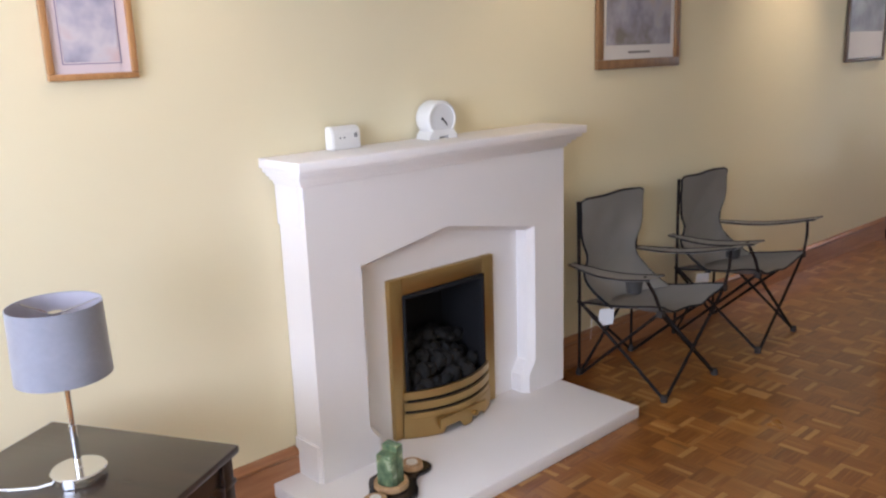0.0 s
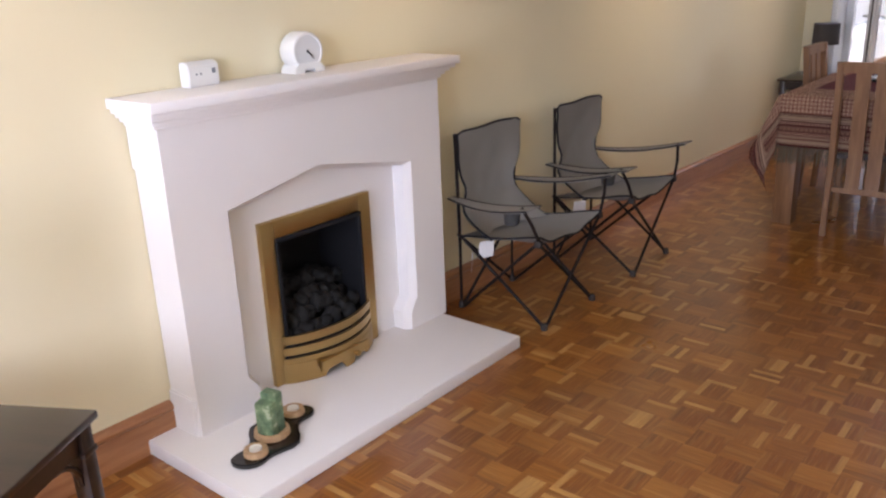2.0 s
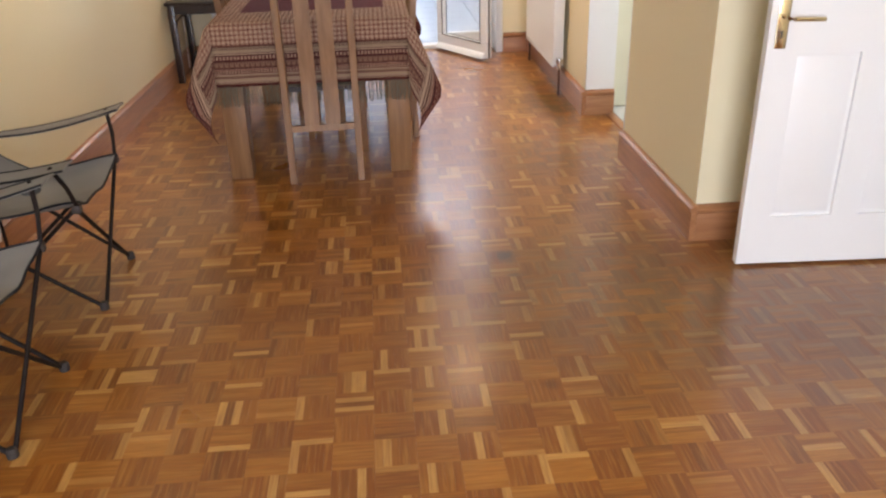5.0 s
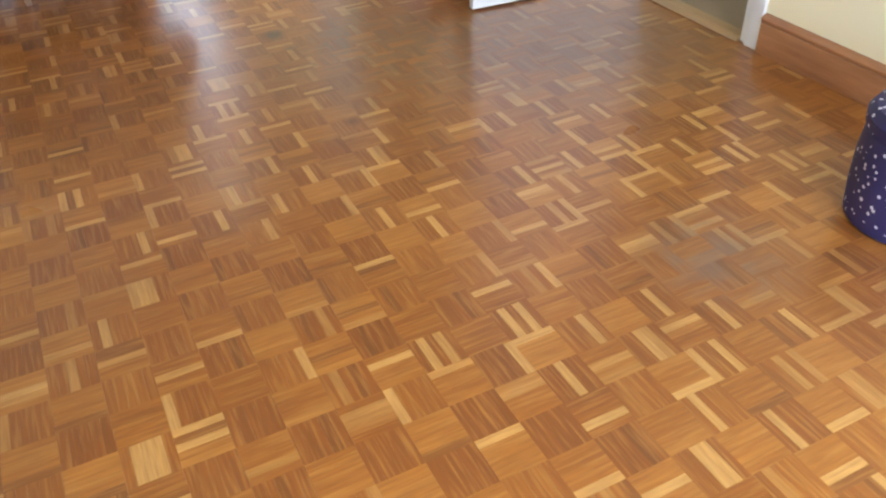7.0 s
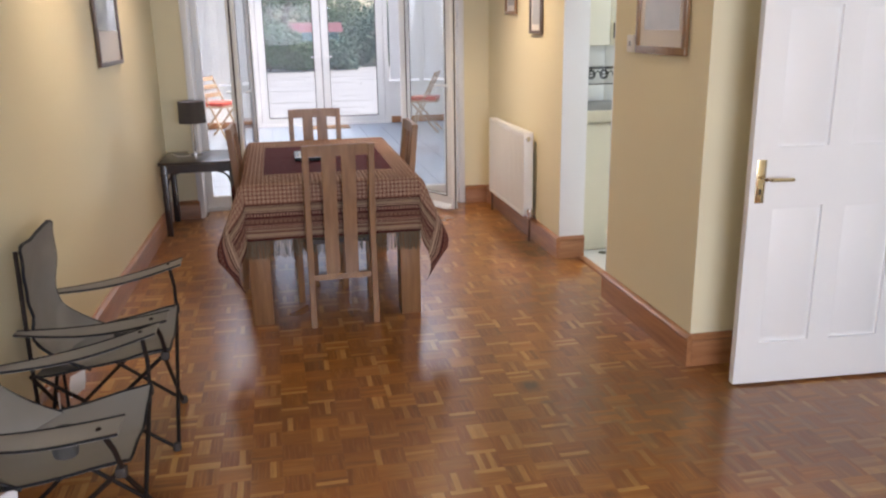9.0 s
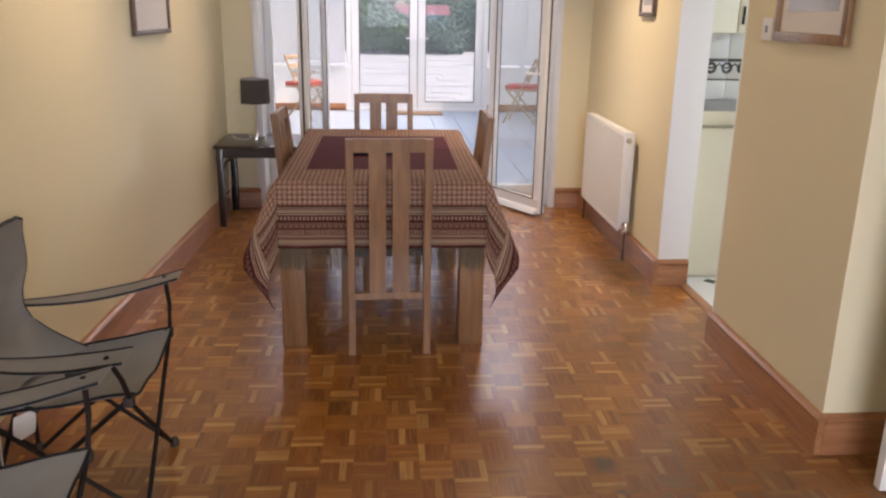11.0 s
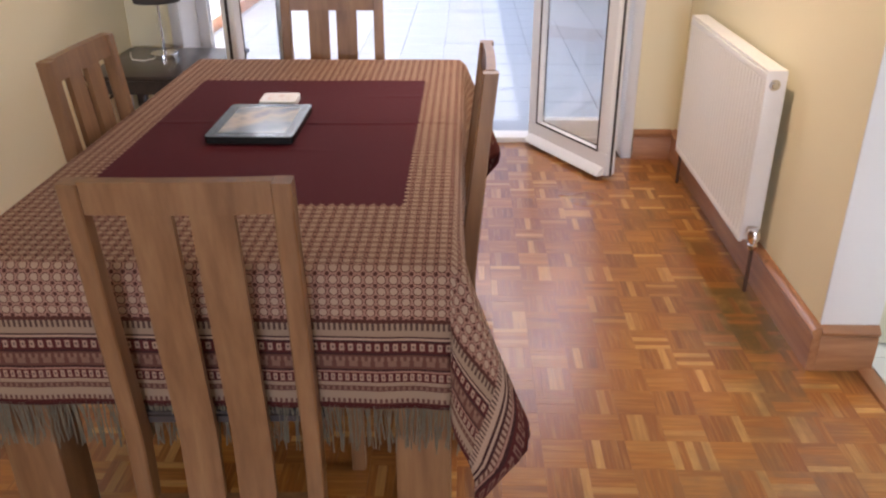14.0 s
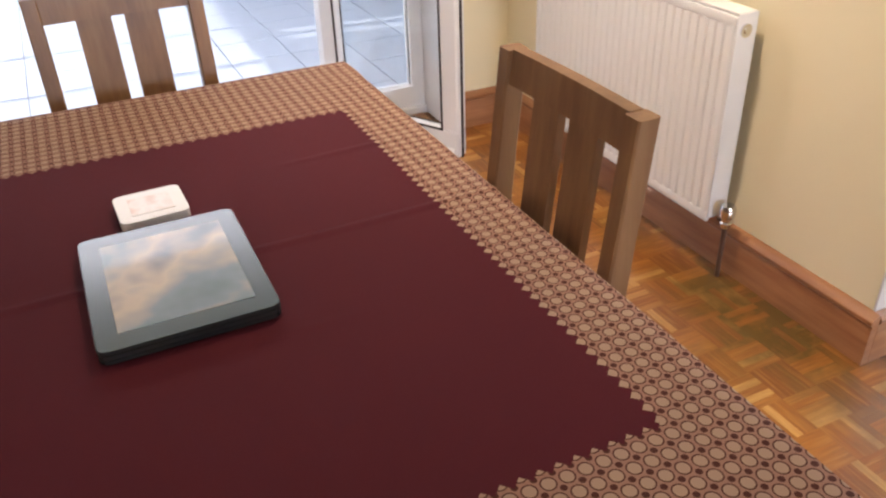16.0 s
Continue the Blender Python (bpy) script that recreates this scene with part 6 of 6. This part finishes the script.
sw = tagged(new("wall_tiles"), "white wall tiles with a dark patterned border", "wall tiles", kind="structure")
for j, (z0, z1) in enumerate(((0.974, 1.085), (1.09, 1.22), (1.225, 1.378))):
    for k in range(9):
        bm = bmesh.new()
        y = -0.455 - k * 0.2
        box(bm, 6.612, 6.6195, y - 0.197, y, z0, z1, 0.0015)
        part("tile", bm, BORDERT if j == 1 else TILEW, sw)


# ---------- floor pieces ----------
def octagon(s, c):
    return [(-s, -s + c), (-s + c, -s), (s - c, -s), (s, -s + c), (s, s - c), (s - c, s), (-s + c, s), (-s, s - c)]


kf = tagged(new("floor_kitchen"), "white kitchen floor tiles with small dark insets", "floor", kind="structure")
bm = bmesh.new()
box(bm, 4.22, 6.62, -3.1, -0.43, -0.12, -0.004)
part("grout", bm, GROUT, kf)
TP, cc = 0.333, 0.042
bm = bmesh.new()
prism(bm, octagon(TP / 2 - 0.002, cc), "z", -0.004, 0.002)
tile_me = mesh_of("tile", bm, TILEW)
bm = bmesh.new()
prism(bm, [(-cc + 0.003, 0), (0, -cc + 0.003), (cc - 0.003, 0), (0, cc - 0.003)], "z", -0.004, 0.002)
dia_me = mesh_of("inset", bm, TILEG)
bm = bmesh.new()
s_ = TP / 2 - 0.002
prism(bm, [(-s_, -s_ + cc), (-s_ + cc, -s_), (s_ - cc, -s_), (s_, -s_ + cc), (s_, -0.018), (-s_, -0.018)], "z", -0.004, 0.002)
cut_me = mesh_of("tile", bm, TILEW)
for i in range(7):
    for j in range(8):
        x, y = 5.943 - TP * (i - 2), -0.612 - TP * (j - 0)
        for nm, me, ox, oy in (("tile", tile_me, TP / 2, -TP / 2 + TP), ("inset", dia_me, 0, 0)):
            if not (4.2 < x + ox - 0.1 and x + ox + 0.1 < 6.6 and y + oy < -0.40):
                continue
            if nm == "tile" and j == 0:
                me = cut_me
            elif nm == "inset" and y + oy > -0.5:
                continue
            ob = new(nm, me)
            ob.parent = kf
            ob.location = (x + ox, y + oy, 0)
bm = bmesh.new()
prism(bm, [(-0.46, 0.0), (-0.40, 0.0), (-0.405, 0.007), (-0.43, 0.011), (-0.455, 0.008)], "x", 5.08, 5.872)
structure("trim", bm, SKIRT, "reddish wooden threshold strip to the kitchen", "threshold")

# conservatory tiles
cf = tagged(new("floor_conservatory_tiles"), "pale blue-grey glazed conservatory floor tiles", "floor", kind="structure")
bm = bmesh.new()
box(bm, -0.163, 0.163, -0.163, 0.163, -0.006, 0.002, 0.0015, 1)
ct_me = mesh_of("tile", bm, CTILE)
for i in range(17):
    for j in range(13):
        ob = new("tile", ct_me)
        ob.parent = cf
        ob.location = (8.13 + 0.165 + i * 0.33, CY0 + 0.17 + j * 0.33, 0)

# mosaic parquet: square blocks of five fingers, turned alternately
P = 0.1125
GX, GY = 1.93, 0.58


def finger_block(cx, cy, along_y, rg, verts, faces, uvs):
    """Five fingers of one block; a bevelled top quad on short sides."""
    # adding 2 flags grain along y, which the material lightens as painted sheen
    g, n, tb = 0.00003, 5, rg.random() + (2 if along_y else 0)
    for k in range(n):
        a0, a1 = -P / 2 + P * k / n + g, -P / 2 + P * (k + 1) / n - g
        b0, b1 = -P / 2 + g, P / 2 - g
        dz = rg.uniform(-0.00012, 0.00012)
        tf = rg.random()
        c = 0.00006
        i = len(verts)
        for (u, v, z) in ((b0, a0, -0.005), (b1, a0, -0.005), (b1, a1, -0.005), (b0, a1, -0.005), (b0 + c, a0 + c, dz), (b1 - c, a0 + c, dz), (b1 - c, a1 - c, dz), (b0 + c, a1 - c, dz)):
            verts.append((cx + v, cy + u, z) if along_y else (cx + u, cy + v, z))
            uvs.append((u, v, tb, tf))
        quads = [(4, 5, 6, 7), (0, 1, 5, 4), (1, 2, 6, 5), (2, 3, 7, 6), (3, 0, 4, 7)]
        for q in quads:
            q = q[::-1] if along_y else q
            faces.append(tuple(i + e for e in q))


def block_mesh(verts, faces, uvs):
    me = bpy.data.meshes.new("parquet_block")
    me.from_pydata(verts, [], faces)
    me.uv_layers.new(name="grain")
    me.uv_layers.new(name="tone")
    idx = np.empty(len(me.loops), dtype=np.int32)
    me.loops.foreach_get("vertex_index", idx)
    arr = np.array(uvs, dtype=np.float32)[idx]
    me.uv_layers["grain"].data.foreach_set("uv", arr[:, :2].ravel())
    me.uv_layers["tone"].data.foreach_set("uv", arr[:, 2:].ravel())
    me.materials.append(PARQUET)
    return me


pq = tagged(new("floor_parquet"), "varnished brown mosaic parquet with worn patches", "floor", kind="structure")
kinds = {}
for turn in (False, True):
    for var in range(12):
        v_, f_, u_ = [], [], []
        finger_block(0, 0, turn, random.Random(100 + var), v_, f_, u_)
        kinds[turn, var] = block_mesh(v_, f_, u_)
rg = random.Random(8)
V_, F_, U_ = [], [], []
i0, i1 = math.floor((XW - GX) / P), math.ceil((XE + 0.24 - GX) / P)
j0, j1 = math.floor((YS - GY) / P), math.ceil((YN - GY) / P)
for i in range(i0, i1):
    for j in range(j0, j1):
        cx, cy = GX + (i + 0.5) * P, GY + (j + 0.5) * P
        if cx > 4.06 and cy < YK - 0.03 and not (5.05 < cx < 5.90 and cy > -0.43):
            continue
        if cx > XE and not (-0.02 < cy < 2.19) or cx > 7.98:
            continue
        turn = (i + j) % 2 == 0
        if 1.0 < cx < 4.0 and 0.25 < cy < 1.45:
            ob = new("parquet_block", kinds[turn, rg.randrange(12)])
            ob.parent = pq
            ob.location = (cx, cy, 0)
        else:
            finger_block(cx, cy, turn, rg, V_, F_, U_)
rest = new("parquet_rest", block_mesh(V_, F_, U_))
rest.parent = pq
rest["kind"] = "stuff"
